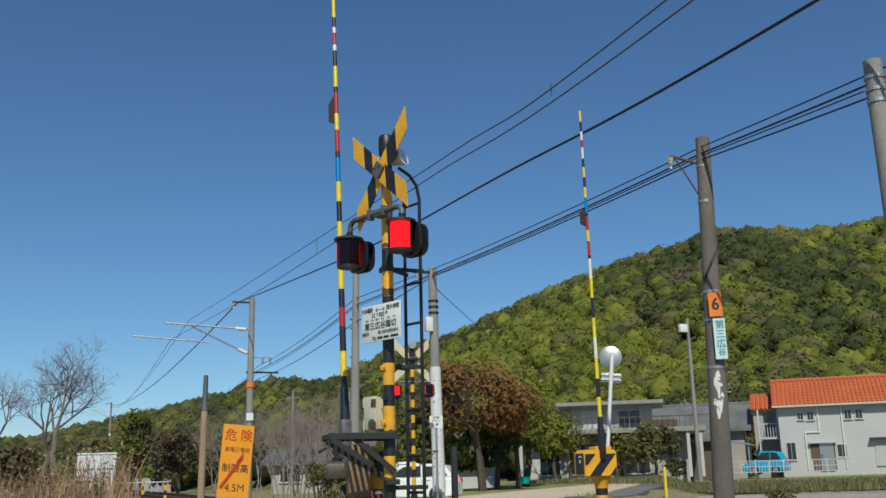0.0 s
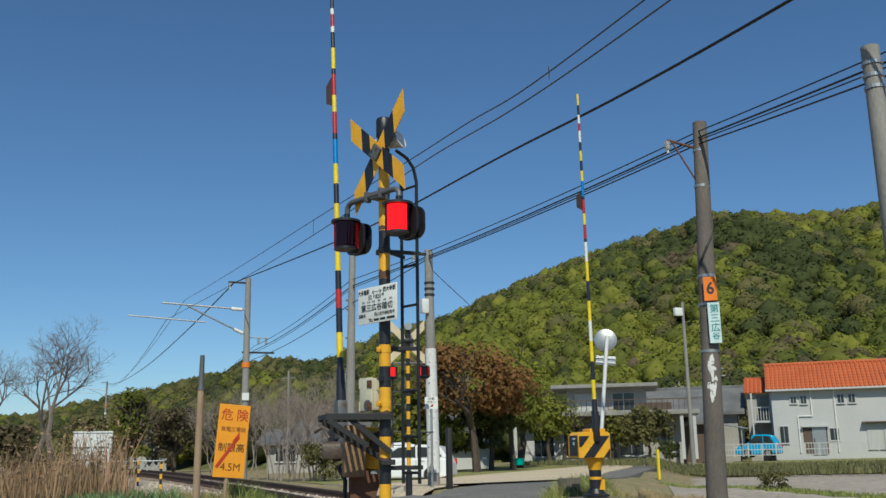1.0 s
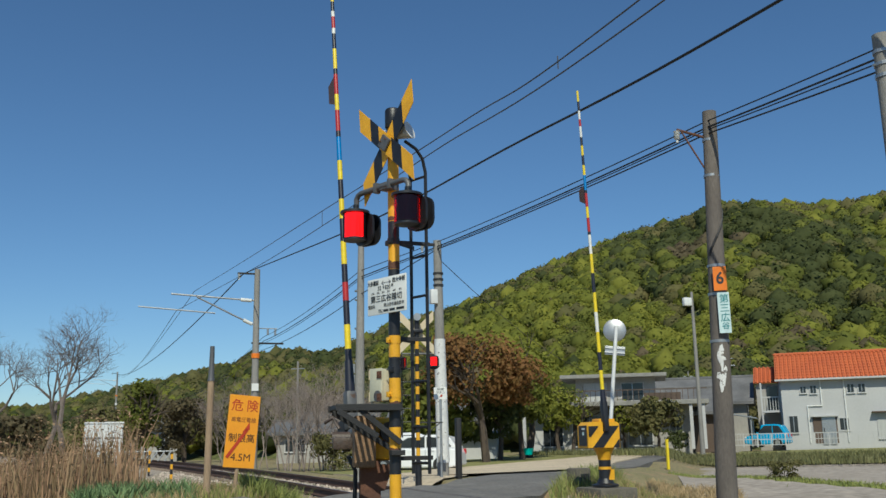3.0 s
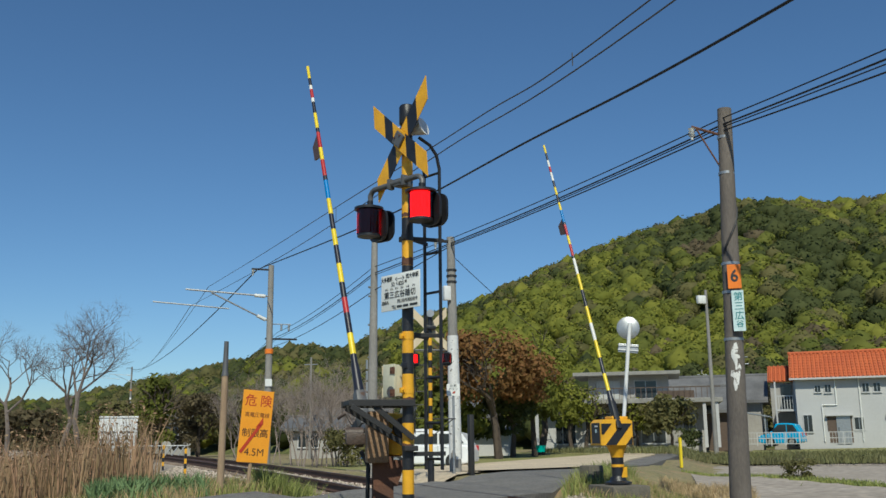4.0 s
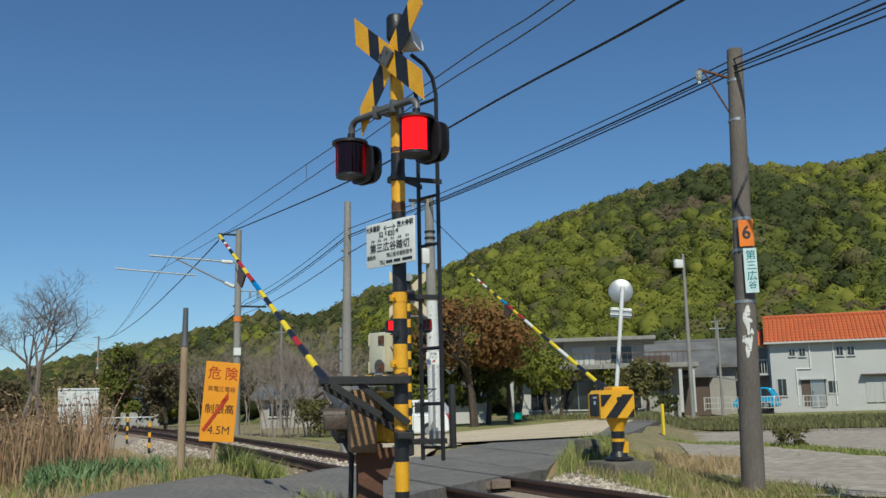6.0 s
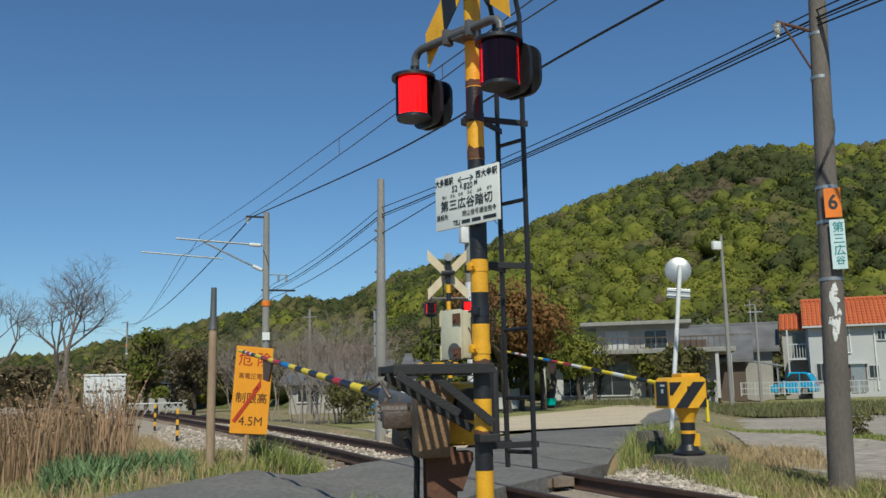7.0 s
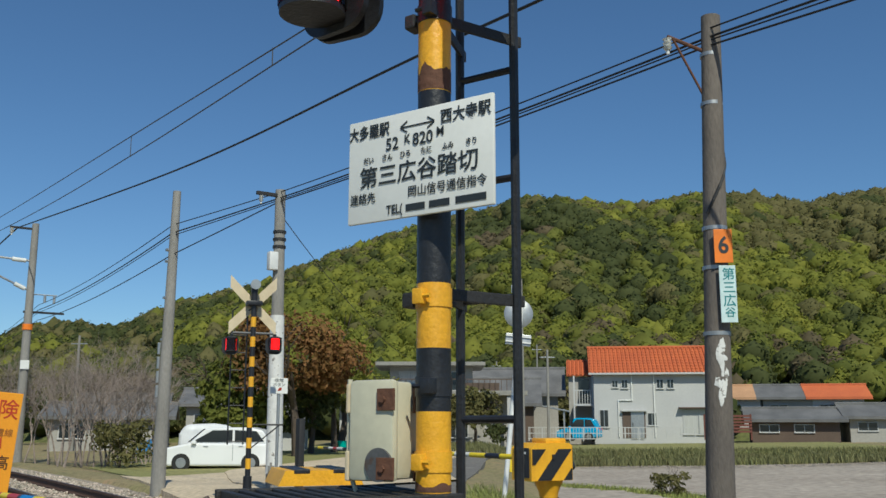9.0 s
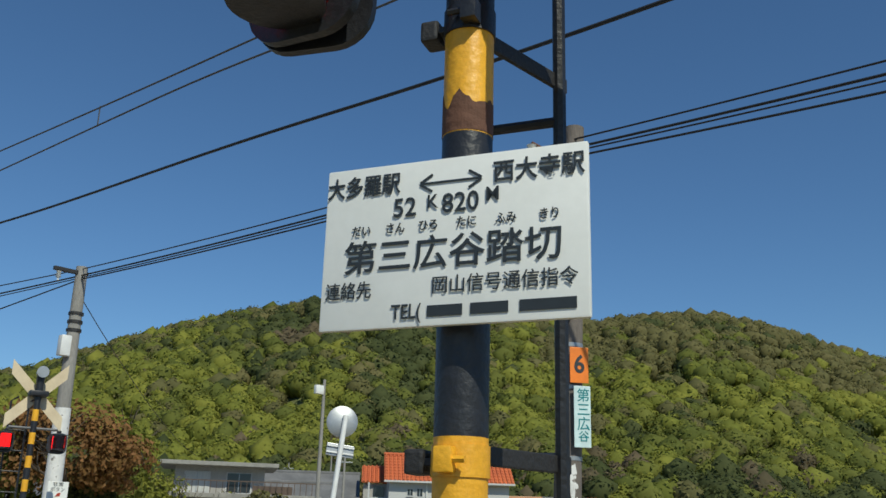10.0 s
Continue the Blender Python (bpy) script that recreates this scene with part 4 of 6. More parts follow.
for ch, dz, s in (("第", 0.20, 0.16), ("三", 0.06, 0.16), ("広", -0.08, 0.16), ("谷", -0.20, 0.13)):
    lettering("lettering", ch, s * 0.85, pm(3.02 + dz) @ pose(0.085, -0.167, 0), M["teal"], six, 1.0, 0.001)
g = Geo()
prnd = random.Random(5)
for k in range(16):   # flakes with ragged outlines, lying on the round shaft
    zz, aa = 1.95 + 0.55 * prnd.random() ** 0.8, radians(-118 + prnd.gauss(0, 13))
    wz, wa = prnd.uniform(0.03, 0.13), radians(prnd.uniform(5, 17))
    ring = []
    for j in range(12):
        t = 2 * math.pi * j / 12
        q = prnd.uniform(0.7, 1.15)
        z1, a1 = zz + wz * q * math.sin(t), aa + wa * q * math.cos(t)
        r1 = 0.155 - 0.05 * (z1 / 6.2) + 0.003 + 0.0003 * k
        ring.append((r1 * math.cos(a1) + 0.13 * z1 / 6.2, r1 * math.sin(a1) - 0.12 * z1 / 6.2, z1))
    rc = 0.155 - 0.05 * (zz / 6.2) + 0.0045 + 0.0003 * k
    g.add(ring + [(rc * math.cos(aa) + 0.13 * zz / 6.2, rc * math.sin(aa) - 0.12 * zz / 6.2, zz)], [(j, (j + 1) % 12, 12) for j in range(12)])
tagged(g.object("peeling_paint", M["whitepeel"], six), kind="stuff")
for z in (5.15, 5.72, 2.62, 3.32, 3.75):
    r = 0.155 - 0.05 * (z / 6.2)
    Geo().tube([(0.13 * z / 6.2, -0.12 * z / 6.2, z - 0.02), (0.13 * z / 6.2, -0.12 * z / 6.2, z + 0.02)], r + 0.008, 20).object("steel_band", M["galv"], six, True)
g = Geo().tube([(0.12, -0.1, 5.75), (-0.33, 0.10, 5.92)], 0.022, 8).tube([(-0.27, 0.07, 5.89), (0.05, -0.05, 5.25)], 0.014, 8)
g.object("bracket_arm", M["rusty"], six, True)
insulator(six, (-0.33, 0.10, 5.89), 1.0)
pts = [(0.09 + 0.145 * math.cos(a), -0.06 + 0.15 * math.sin(a), 3.9 + 0.14 * k) for k, a in enumerate(np.linspace(-2.9, 0.4, 8))]
Geo().tube(pts, 0.018, 6).object("cable_wrap", M["cable"], six)

rpole = pole("utility_pole", "tall grey utility pole with steel bands and cables", (8.46, 7.19, -0.50), 0.10, 0.15, 5.76, (-0.08, 0.0), "pole", "utility poles")
for z in (5.26, 5.4, 5.55):
    Geo().tube([(-0.075, 0, z - 0.02), (-0.075, 0, z + 0.02)], 0.115, 18).object("steel_band", M["galv"], rpole)
Geo().tube([(-0.2, 0.05, 5.4), (0.1, 0.05, 5.4)], 0.015, 6).object("step_bolt", M["galv"], rpole)

midp = pole("utility_pole", "slim grey concrete pole beside the track", (7.12, 24.55, -0.35), 0.085, 0.155, 6.65, (0.04, -0.10), "pole", "utility poles")
for z in (5.1, 5.35, 3.4, 4.3):
    Geo().tube([(0, 0, z - 0.02), (0, 0, z + 0.02)], 0.115, 14).object("steel_band", M["galv"], midp)
for z in (2.3, 2.6, 2.9, 3.2):
    Geo().box(0.05, 0.06, 0.25, (-0.14, -0.02, z), 0.008).object("cable_clip", M["galv"], midp)
farp = pole("utility_pole", "white painted utility pole with a crossarm and junction box", (8.40, 21.53, -0.35), 0.10, 0.15, 6.2, (-0.10, -0.10), "pole", "utility poles")
Geo().tube([(0, 0, 0.7), (-0.03, -0.03, 2.0), (-0.06, -0.06, 3.7)], [0.158, 0.15, 0.135], 20).object("white_paint", M["whitepeel"], farp, True)
Geo().box(0.62, 0.07, 0.07, (-0.30, -0.12, 6.08), 0.008).object("crossarm", M["blackflat"], farp)
insulator(farp, (-0.52, -0.14, 6.03), 0.9)
Geo().box(0.18, 0.16, 0.36, (-0.24, -0.15, 4.75), 0.02).object("junction_box", M["whitepaint"], farp, True)
for z in (5.2, 5.35, 5.05):
    Geo().tube([(-0.08, -0.08, z - 0.025), (-0.08, -0.08, z + 0.025)], 0.13, 16).object("steel_band", M["blackflat"], farp)


def catenary_pole(at, h, k=1.0):
    p = pole("catenary_pole", "concrete railway mast with cantilever arms over the track", at, 0.13, 0.19, h, (0, 0), "pole", "catenary poles")
    Geo().tube([(-0.05, 0, h - 1.5), (-3.9, 0, h - 1.32)], 0.04, 8).object("top_tube", M["galv"], p, True)
    Geo().tube([(-0.1, 0, h - 2.65), (-1.0, 0, h - 2.25), (-2.75, 0, h - 1.42)], 0.04, 8).object("stay_tube", M["galv"], p, True)
    Geo().tube([(-1.9, 0, h - 2.15), (-5.3, 0, h - 1.95)], 0.032, 8).object("steady_tube", M["galv"], p, True)
    Geo().tube([(-0.25, 0, h - 1.5), (-0.75, 0, h - 1.475)], 0.085, 10).object("insulator", M["porcelain"], p, True)
    Geo().tube([(-0.2, 0, h - 2.61), (-0.6, 0, h - 2.43)], 0.085, 10).object("insulator", M["porcelain"], p, True)
    Geo().box(1.0, 0.10, 0.08, (-0.42, 0, h - 0.22), 0.01).object("crossarm", M["blackflat"], p)
    insulator(p, (-0.85, 0, h - 0.26), 1.5)
    Geo().box(1.5, 0.10, 0.08, (0.55, 0, h - 3.5), 0.01).object("lower_crossarm", M["blackflat"], p)
    g = Geo().tube([(-0.1, 0, h - 2.8), (1.0, 0, h - 2.8)], 0.025, 6).tube([(0.9, 0, h - 2.8), (0.9, 0, h - 3.1)], 0.05, 8).tube([(0.55, 0, h - 2.8), (0.55, 0, h - 3.1)], 0.05, 8)
    g.object("switch_bracket", M["galv"], p)
    Geo().tube([(0, 0, h - 4.2), (0, 0, h - 3.98)], 0.19, 16).object("orange_band", M["orangetag"], p)
    Geo().box(0.32, 0.02, 0.34, (-0.02, -0.2, h - 5.55), 0.01).object("number_plate", M["signwhite"], p)
    return p


CAT = (7.50, 43.60)
cat1 = catenary_pole((CAT[0], CAT[1], -0.65), 9.70)
cat2 = copy_thing(cat1, pose(5.4, 174, 4.4))
cat3 = copy_thing(cat1, pose(6.6, -9, -0.6))


# ---- wires ----
def wire(name, pts, r, material, label, steps=10):
    """A hanging line through pts, as one thin tube."""
    line = []
    P = [Vector(p) for p in pts]
    for i in range(len(P) - 1):
        a, b = P[max(i - 1, 0)], P[min(i + 2, len(P) - 1)]
        for k in range(steps):
            t = k / steps
            line.append(0.5 * ((2 * P[i]) + (P[i + 1] - a) * t + (2 * a - 5 * P[i] + 4 * P[i + 1] - b) * t * t + (3 * P[i] - a - 3 * P[i + 1] + b) * t ** 3))
    line.append(P[-1])
    ob = Geo().tube(line, r, 6).object(name, M[material])
    return tagged(ob, label, "overhead wire")


wire("messenger_wire", [(5.1, -14, 4.95), (5.1, 6.45, 5.09), (5.1, 11.9, 5.42), (5.1, 20.5, 6.17), (5.02, 31.7, 7.08), (4.65, 43.76, 7.92)], 0.009, "copper", "thin messenger wire over the track", 12)
wire("contact_wire", [(5.1, -14, 4.75), (5.1, 6.1, 4.89), (5.1, 13.1, 5.34), (5.1, 20.5, 5.81), (4.85, 29, 6.28), (3.87, 43.74, 6.98)], 0.009, "copper", "thin contact wire over the track", 12)
wire("feeder_cable", [(8.0, -14, 5.5), (8.0, 7.5, 6.12), (8.0, 16.5, 6.74), (7.9, 27, 7.49), (6.85, 43.60, 8.82)], 0.022, "cable", "heavy black feeder cable along the line", 14)
for a, r, k, lb in (((4.65, 43.76, 7.92), 0.014, "copper", "thin messenger wire over the track"), ((3.87, 43.74, 6.98), 0.014, "copper", "thin contact wire over the track"), ((6.85, 43.60, 8.82), 0.03, "cable", "heavy black feeder cable along the line")):
    b = (5.29, 174.99, 13.76)
    wire("overhead_wire", [a] + [tuple(a[i] + (b[i] - a[i]) * t - (i == 2) * 6 * t * (1 - t) for i in range(3)) for t in (0.15, 0.35, 0.6, 0.8)] + [b], r, k, lb, 5)
for y, za, zb in ((8.8, 5.06, 5.22), (14.35, 5.43, 5.64), (20.5, 5.80, 6.18)):
    tagged(Geo().tube([(5.1, y, za), (5.1, y, zb)], 0.007, 5).object("dropper", M["copper"]), "short dropper between the two track wires", "overhead wire")

# telephone cables from pole to pole
def strung(name, posts, sag, r, material, label):
    pts = []
    for i in range(len(posts) - 1):
        a, b = Vector(posts[i]), Vector(posts[i + 1])
        s = sag * ((b - a).length / 15) ** 2
        for k in range(12):
            t = k / 12
            pts.append(a.lerp(b, t) - Vector((0, 0, 4 * s * t * (1 - t))))
    pts.append(Vector(posts[-1]))
    return tagged(Geo().tube(pts, r, 6).object(name, M[material]), label, "overhead wire")


for za, zb, zc, zd, ze, r in ((5.18, 5.60, 5.80, 5.55, 5.85, 0.010), (5.06, 5.50, 5.68, 5.37, 5.65, 0.014), (5.00, 5.46, 5.64, 5.31, 5.55, 0.009), (4.90, 5.40, 5.61, 4.88, 5.25, 0.012)):
    strung("telephone_cable", [(9.05, -16, za), (8.50, 7.21, za), (8.89, 11.05, zb), (8.27, 21.41, zc), (7.12, 24.47, zd), (7.85, 43.6, ze), (5.9, 97, 5.4)], 0.10, r, "cable", "black telephone cable strung between the poles")
strung("guy_wire", [(8.27, 21.58, 5.52), (25.96, 45.65, 4.64)], 0.1, 0.010, "cable", "thin service wire from the pole")

# ---- signs and small things by the track ----
dng = thing("height_limit_sign", "orange height limit warning board on a leaning post", "warning sign", pose(2.26, 13.85, 0.00, 0, 4.5, 8))
Geo().box(0.465, 0.015, 1.05, (0, 0, 1.035), 0.006).object("panel", M["orange"], dng)
Geo().tube([(-0.02, 0.03, -0.1), (0.0, 0.03, 1.5)], 0.028, 8).object("post", M["stickwood"], dng)
dp = lambda u, v: pose((u - 0.5) * 0.465, -0.010, 1.56 - v * 1.05)
for txt, s, u, v, key, b in (("危", 0.20, 0.27, 0.155, "redink", 0.001), ("険", 0.20, 0.76, 0.155, "redink", 0.001), ("高電圧電線", 0.082, 0.51, 0.345, "brownink", 0.0005),
                             ("制限高", 0.145, 0.50, 0.60, "darkink", 0.001), ("4.5M", 0.165, 0.53, 0.86, "darkink", 0.0)):
    lettering("lettering", txt, s * 0.92, dp(u, v), M[key], dng, 1.0, b)
g = Geo()
g.box(0.50, 0.003, 0.045, (0, 0, 0), 0, Matrix.Translation((-0.06, -0.013, 0.86)) @ pose(0, 0, 0, 0, -57, 0))
g.prism([(0.02, 1.02), (0.13, 1.07), (0.12, 1.17)], 0.003, Matrix.Translation((-0.02, -0.0145, 0.0)))
g.object("red_arrow", M["redink"], dng)

stick = thing("timber_post", "bare timber post with a metal cap", "post", pose(1.79, 13.33, -0.20, 0, 0.5, 0))
Geo().tube([(0, 0, 0), (0, 0, 1.95)], [0.052, 0.046], 14).object("shaft", M["stickwood"], stick, True)
Geo().tube([(0, 0, 1.93), (0, 0, 2.0), (0.0, 0, 2.42)], [0.055, 0.04, 0.032], 12).object("cap_pipe", M["grey"], stick, True)

mk = []
for x, y in ((2.50, 36.3), (2.75, 30.0)):
    m0 = thing("marker_post", "short yellow and black marker post in the ballast", "marker post", (x, y, bed_z(x, y) + 0.02), "marker posts")
    for i in range(6):
        Geo().box(0.075, 0.075, 0.15, (0, 0, 0.075 + 0.15 * i), 0.006).object("yellow_band" if i % 2 else "black_band", M["yellow" if i % 2 else "black"], m0)

wcab = thing("trackside_cabinet", "white double door trackside equipment cabinet among dry reeds", "equipment cabinet", (0.82, 33.6, 0.03))
Geo().box(1.22, 0.7, 1.55, (0, 0, 0.85), 0.02).object("body", M["whitepaint"], wcab)
Geo().box(1.26, 0.76, 0.06, (0, 0, 1.65), 0.015).object("roof", M["whitepaint"], wcab)
for x in (-0.3, 0.3):
    d = Geo().box(0.57, 0.02, 1.42, (x, -0.36, 0.86), 0.006).object("door", M["whitepaint"], wcab)
    g = Geo()
    for k in range(4):
        g.box(0.09, 0.004, 0.07, (x - 0.2 + 0.12 * k, -0.372, 1.15))
    g.object("lettering_bar", M["grey"], d)
    Geo().box(0.03, 0.03, 0.14, (x * 0.15, -0.38, 0.9), 0.004).object("handle", M["galv"], d)

rack = thing("cattle_guard", "grey slatted steel guard beside the rails", "steel guard", (2.89, 45.92, 0.24))
for i in range(7):
    Geo().tube([(-0.9 + 0.3 * i, 0, 0), (-0.6 + 0.3 * i, 0, 0.45)], 0.03, 6).object("slat", M["galv"], rack)
Geo().tube([(-1.0, 0, 0.45), (1.3, 0, 0.45)], 0.03, 6).object("rail", M["galv"], rack)

kerb = thing("kerb", "worn concrete kerb with chipped orange paint", "kerb", pose(2.52, 8.88, -0.035, 0, 0, 43))
Geo().box(1.35, 0.17, 0.42, (0, 0, -0.085), 0.02).object("body", M["oldconcrete"], kerb)
for x0, x1, key in ((-0.66, -0.10, "yellow"), (-0.10, 0.10, "black"), (0.10, 0.52, "yellow")):
    Geo().box(x1 - x0, 0.178, 0.05, ((x0 + x1) / 2, 0, 0.104), 0.012).object("painted_band", M[key], kerb)

# shelf bracket by the machine
shelf = thing("bracket_shelf", "black steel grating shelf braced to the signal mast", "bracket shelf", pose(1.79, 6.52, 0.033, 0, 0, -6))
Geo().box(0.50, 0.022, 0.05, (0.335, 0.0, 1.045), 0.004).object("front_bar", M["blackflat"], shelf)
Geo().box(0.50, 0.022, 0.05, (0.335, 0.40, 1.045), 0.004).object("rear_bar", M["blackflat"], shelf)
for i in range(11):
    Geo().box(0.020, 0.38, 0.035, (0.105 + 0.045 * i, 0.20, 1.05), 0.003).object("slat", M["blackflat"], shelf)
for x0, z0, x1, z1, y in ((0.10, 1.02, 0.40, 0.83, -0.018), (0.28, 1.02, 0.58, 0.78, 0.02), (0.12, 1.02, 0.58, 0.74, 0.39)):
    L = math.hypot(x1 - x0, z1 - z0)
    Geo().box(L, 0.012, 0.042, (0, 0, 0), 0.004, pose((x0 + x1) / 2, y, (z0 + z1) / 2, 0, math.degrees(math.atan2(z0 - z1, x1 - x0)), 0)).object("brace", M["blackflat"], shelf)
Geo().box(0.105, 0.11, 0.04, (0.555, 0.05, 0.71), 0.006).object("mast_clamp", M["blackflat"], shelf)

mirror = thing("traffic_mirror", "round traffic mirror seen from behind on a white post", "traffic mirror", pose(9.72, 16.10, -0.20, 0, 7.4, 0))
Geo().tube([(0, 0, 0), (0, 0, 3.3)], 0.038, 12).object("post", M["whitepaint"], mirror, True)
mm = pose(0.02, 0.09, 3.22, 90, 0, -32)
g = Geo().tube([(0, 0, -0.03), (0, 0, 0.02), (0, 0, 0.05)], [0.225, 0.23, 0.16], 32, m=mm)
g.object("dish", M["galv"], mirror, True, "grey back of the round mirror")
Geo().tube([(0, 0, -0.035), (0, 0, -0.03)], 0.215, 32, m=mm).object("mirror_face", M["porcelain"], mirror)
Geo().box(0.40, 0.02, 0.18, (0, 0.05, 2.80), 0.01, pose(0, 0, 0, 0, 0, -32)).object("plate", M["galv"], mirror)
g = Geo()
for z in (2.85, 2.76):
    g.box(0.40, 0.025, 0.025, (0, 0.03, z), 0.004, pose(0, 0, 0, 0, 0, -32))
g.object("strut", M["whitepaint"], mirror)

slamp = pole("street_lamp", "slim grey pole with a small street lamp", (33.96, 46.38, -0.14), 0.08, 0.14, 9.6, (0, 0), "pole")
Geo().box(0.55, 0.25, 0.5, (-0.35, 0, 9.0), 0.06).object("lamp_head", M["porcelain"], slamp, True)
for x, y, h in ((40.56, 52.09, 6.5), (58.07, 81.20, 8.0), (13.99, 64.62, 7.0), (60.07, 77.17, 9.5)):
    q = pole("utility_pole", "slim distant utility pole among the houses", (x, y, -0.4), 0.07, 0.10, h, (0, 0), "pole", "distant poles")
    Geo().box(1.0, 0.06, 0.06, (0, 0, h - 0.5), 0.01, pose(0, 0, 0, 0, 0, -35)).object("crossarm", M["galv"], q)
vp = thing("boundary_post", "short pale yellow boundary stake", "stake", (20.55, 30.05, -0.24))
Geo().box(0.09, 0.09, 1.1, (0, 0, 0.5), 0.01).object("stake", M["armyellow"], vp)


# ---- lot, lawn, field ----
ribbon("gravel_lot", [(8.64, 21.24), (9.63, 26.68), (12.03, 33.91), (24.04, 44.47), (29.04, 49.72)], [(12.64, 21.56), (16.04, 27.17), (21.04, 34.57), (27.45, 42.52), (30.05, 47.70)], lambda x, y: gz(x, y) + 0.075, M["gravel"], "pale gravel yard beside the road", "gravel", 24, 8)
ribbon("gravel_strip", [(6.43, 17.91), (7.23, 25.08), (8.3, 32.0)], [(8.74, 20.73), (10.53, 26.71), (12.3, 33.4)], lambda x, y: gz(x, y) + 0.045, M["gravel"], "dusty gravel strip by the track", "gravel", 14, 6)
ribbon("lawn", [(8.43, 26.65), (9.51, 40.99), (14.01, 53.38), (30.03, 64.05)], [(11.23, 32.04), (16.03, 37.29), (24.04, 44.67), (33.05, 51.88)], lambda x, y: gz(x, y) + 0.03, M["lawn"], "short mown grass in front of the houses", "grass", 20, 8)


def field_z(x, y):
    return gz(x, y) + 0.045 + 0.02 * noise.noise((x * 1.2, y * 1.2, 0)) + 0.012 * math.sin((x * 0.75 + y * 0.66) * 5)


ribbon("field", [(14.1, 6.0), (16.6, 16.8), (19.2, 26.2), (26.05, 35.84)], [(36, -8), (38, 4), (40, 14), (44.1, 23.6)], field_z, M["soil"], "dry grey ploughed field", "field", 70, 90)
ribbon("field", [(8.95, 10.9), (12.1, 16.9), (17.2, 24.6)], [(13.2, 6.0), (15.7, 16.7), (18.3, 25.3)], field_z, M["soil"], "dry grey ploughed field", "field", 50, 30)
ribbon("field_path", [(26.65, 36.67), (46.07, 58.38)], [(45.11, 24.63), (62.12, 46.57)], lambda x, y: gz(x, y) + 0.20, M["lawn"], "grassy bank before the houses", "grass", 12, 12)


# ---- buildings ----
def window(parent, x, z, w, h, y=0.0, m=None, glass="glass"):
    m = m or Matrix()
    p = Geo().box(w + 0.12, 0.06, h + 0.12, (x, y - 0.02, z), 0.01, m).object("window", M["wallwhite"], parent)
    for s in (-1, 1):
        Geo().box(w / 2 - 0.03, 0.03, h - 0.02, (x + s * w / 4, y - 0.05 - 0.005 * s, z), 0, m).object("pane", M[glass], p)
    Geo().box(0.05, 0.05, h, (x, y - 0.06, z), 0, m).object("mullion", M["galv"], p)
    Geo().box(w + 0.16, 0.12, 0.05, (x, y - 0.05, z - h / 2 - 0.07), 0.01, m).object("sill", M["wallwhite"], p)
    return p


def tiled_roof(parent, x0, x1, y0, y1, z0, z1, material, step=0.42, thick=0.08, rows=9):
    """A roof slope from the eave (y0, z0) to the ridge (y1, z1), with rolls of tile running up it."""
    g = Geo()
    n = int((x1 - x0) / step)
    length = math.hypot(y1 - y0, z1 - z0)
    ang = math.degrees(math.atan2(z1 - z0, y1 - y0))
    base = pose(0, y0, z0, ang, 0, 0)
    g.box(x1 - x0, length, thick, ((x0 + x1) / 2, length / 2, -thick / 2), 0, base)
    for i in range(n):
        xa = x0 + (i + 0.5) * (x1 - x0) / n
        for j in range(rows):
            ya = length * j / rows
            g.tube([(xa, ya, 0.015), (xa, ya + length / rows * 0.98, 0.0)], [0.105, 0.085], 6, True, base)
    return g.object("roof", M[material], parent)


white_house = thing("house", "white two-storey house with an orange tiled roof", "house", pose(48.9, 56.85, 0.28, 0, 0, -41.3))
Geo().box(8.8, 6.4, 5.5, (4.4, 3.2, 2.15)).object("wall", M["wallwhite"], white_house)
gable = [(0, 0), (3.2, 1.75), (6.4, 0)]
for x in (0.02, 8.6):
    Geo().prism(gable, 0.18, Matrix.Translation((x, 0, 4.88)) @ pose(0, 0, 0, 0, 0, 90) @ Matrix.Diagonal((1, -1, 1, 1))).object("gable_wall", M["wallwhite"], white_house)
tiled_roof(white_house, -0.35, 9.15, -0.45, 3.2, 4.75, 6.85, "tile_orange", 0.30)
tiled_roof(white_house, -0.35, 9.15, 6.85, 3.2, 4.75, 6.85, "tile_orange", 0.6)
Geo().box(9.55, 0.14, 0.14, (4.4, -0.50, 4.68), 0.02).object("gutter", M["wallwhite"], white_house)
Geo().box(9.6, 0.35, 0.18, (4.4, 3.2, 6.9), 0.05).object("ridge", M["tile_orange"], white_house)
for x, z, w, h in ((1.55, 3.95, 0.40, 0.45), (2.25, 3.95, 0.42, 0.55), (4.8, 3.95, 0.45, 0.6), (5.55, 3.95, 0.45, 0.6), (0.7, 1.45, 0.6, 1.2), (4.15, 1.4, 0.62, 0.85), (7.45, 1.2, 2.1, 1.7)):
    window(white_house, x, z, w, h, -0.0, None, "glass" if w < 2 else "curtain")
# the porch's shade is a dark panel on the flat wall
Geo().box(1.65, 0.12, 1.9, (2.85, -0.01, 0.98)).object("porch_recess", M["walldark"], white_house, label="dark panel standing for the shaded porch")
d = Geo().box(0.95, 0.08, 1.95, (3.1, -0.09, 1.0), 0.01).object("door", M["galv"], white_house, label="grey entrance door")
Geo().box(0.05, 0.06, 0.3, (2.75, -0.15, 1.0), 0.01).object("handle", M["blackflat"], d)
Geo().box(1.85, 0.35, 0.12, (2.85, -0.15, 2.0), 0.02).object("porch_canopy", M["wallwhite"], white_house)
Geo().box(2.8, 0.5, 0.10, (7.45, -0.25, 2.2), 0.02).object("window_canopy", M["walldark"], white_house)
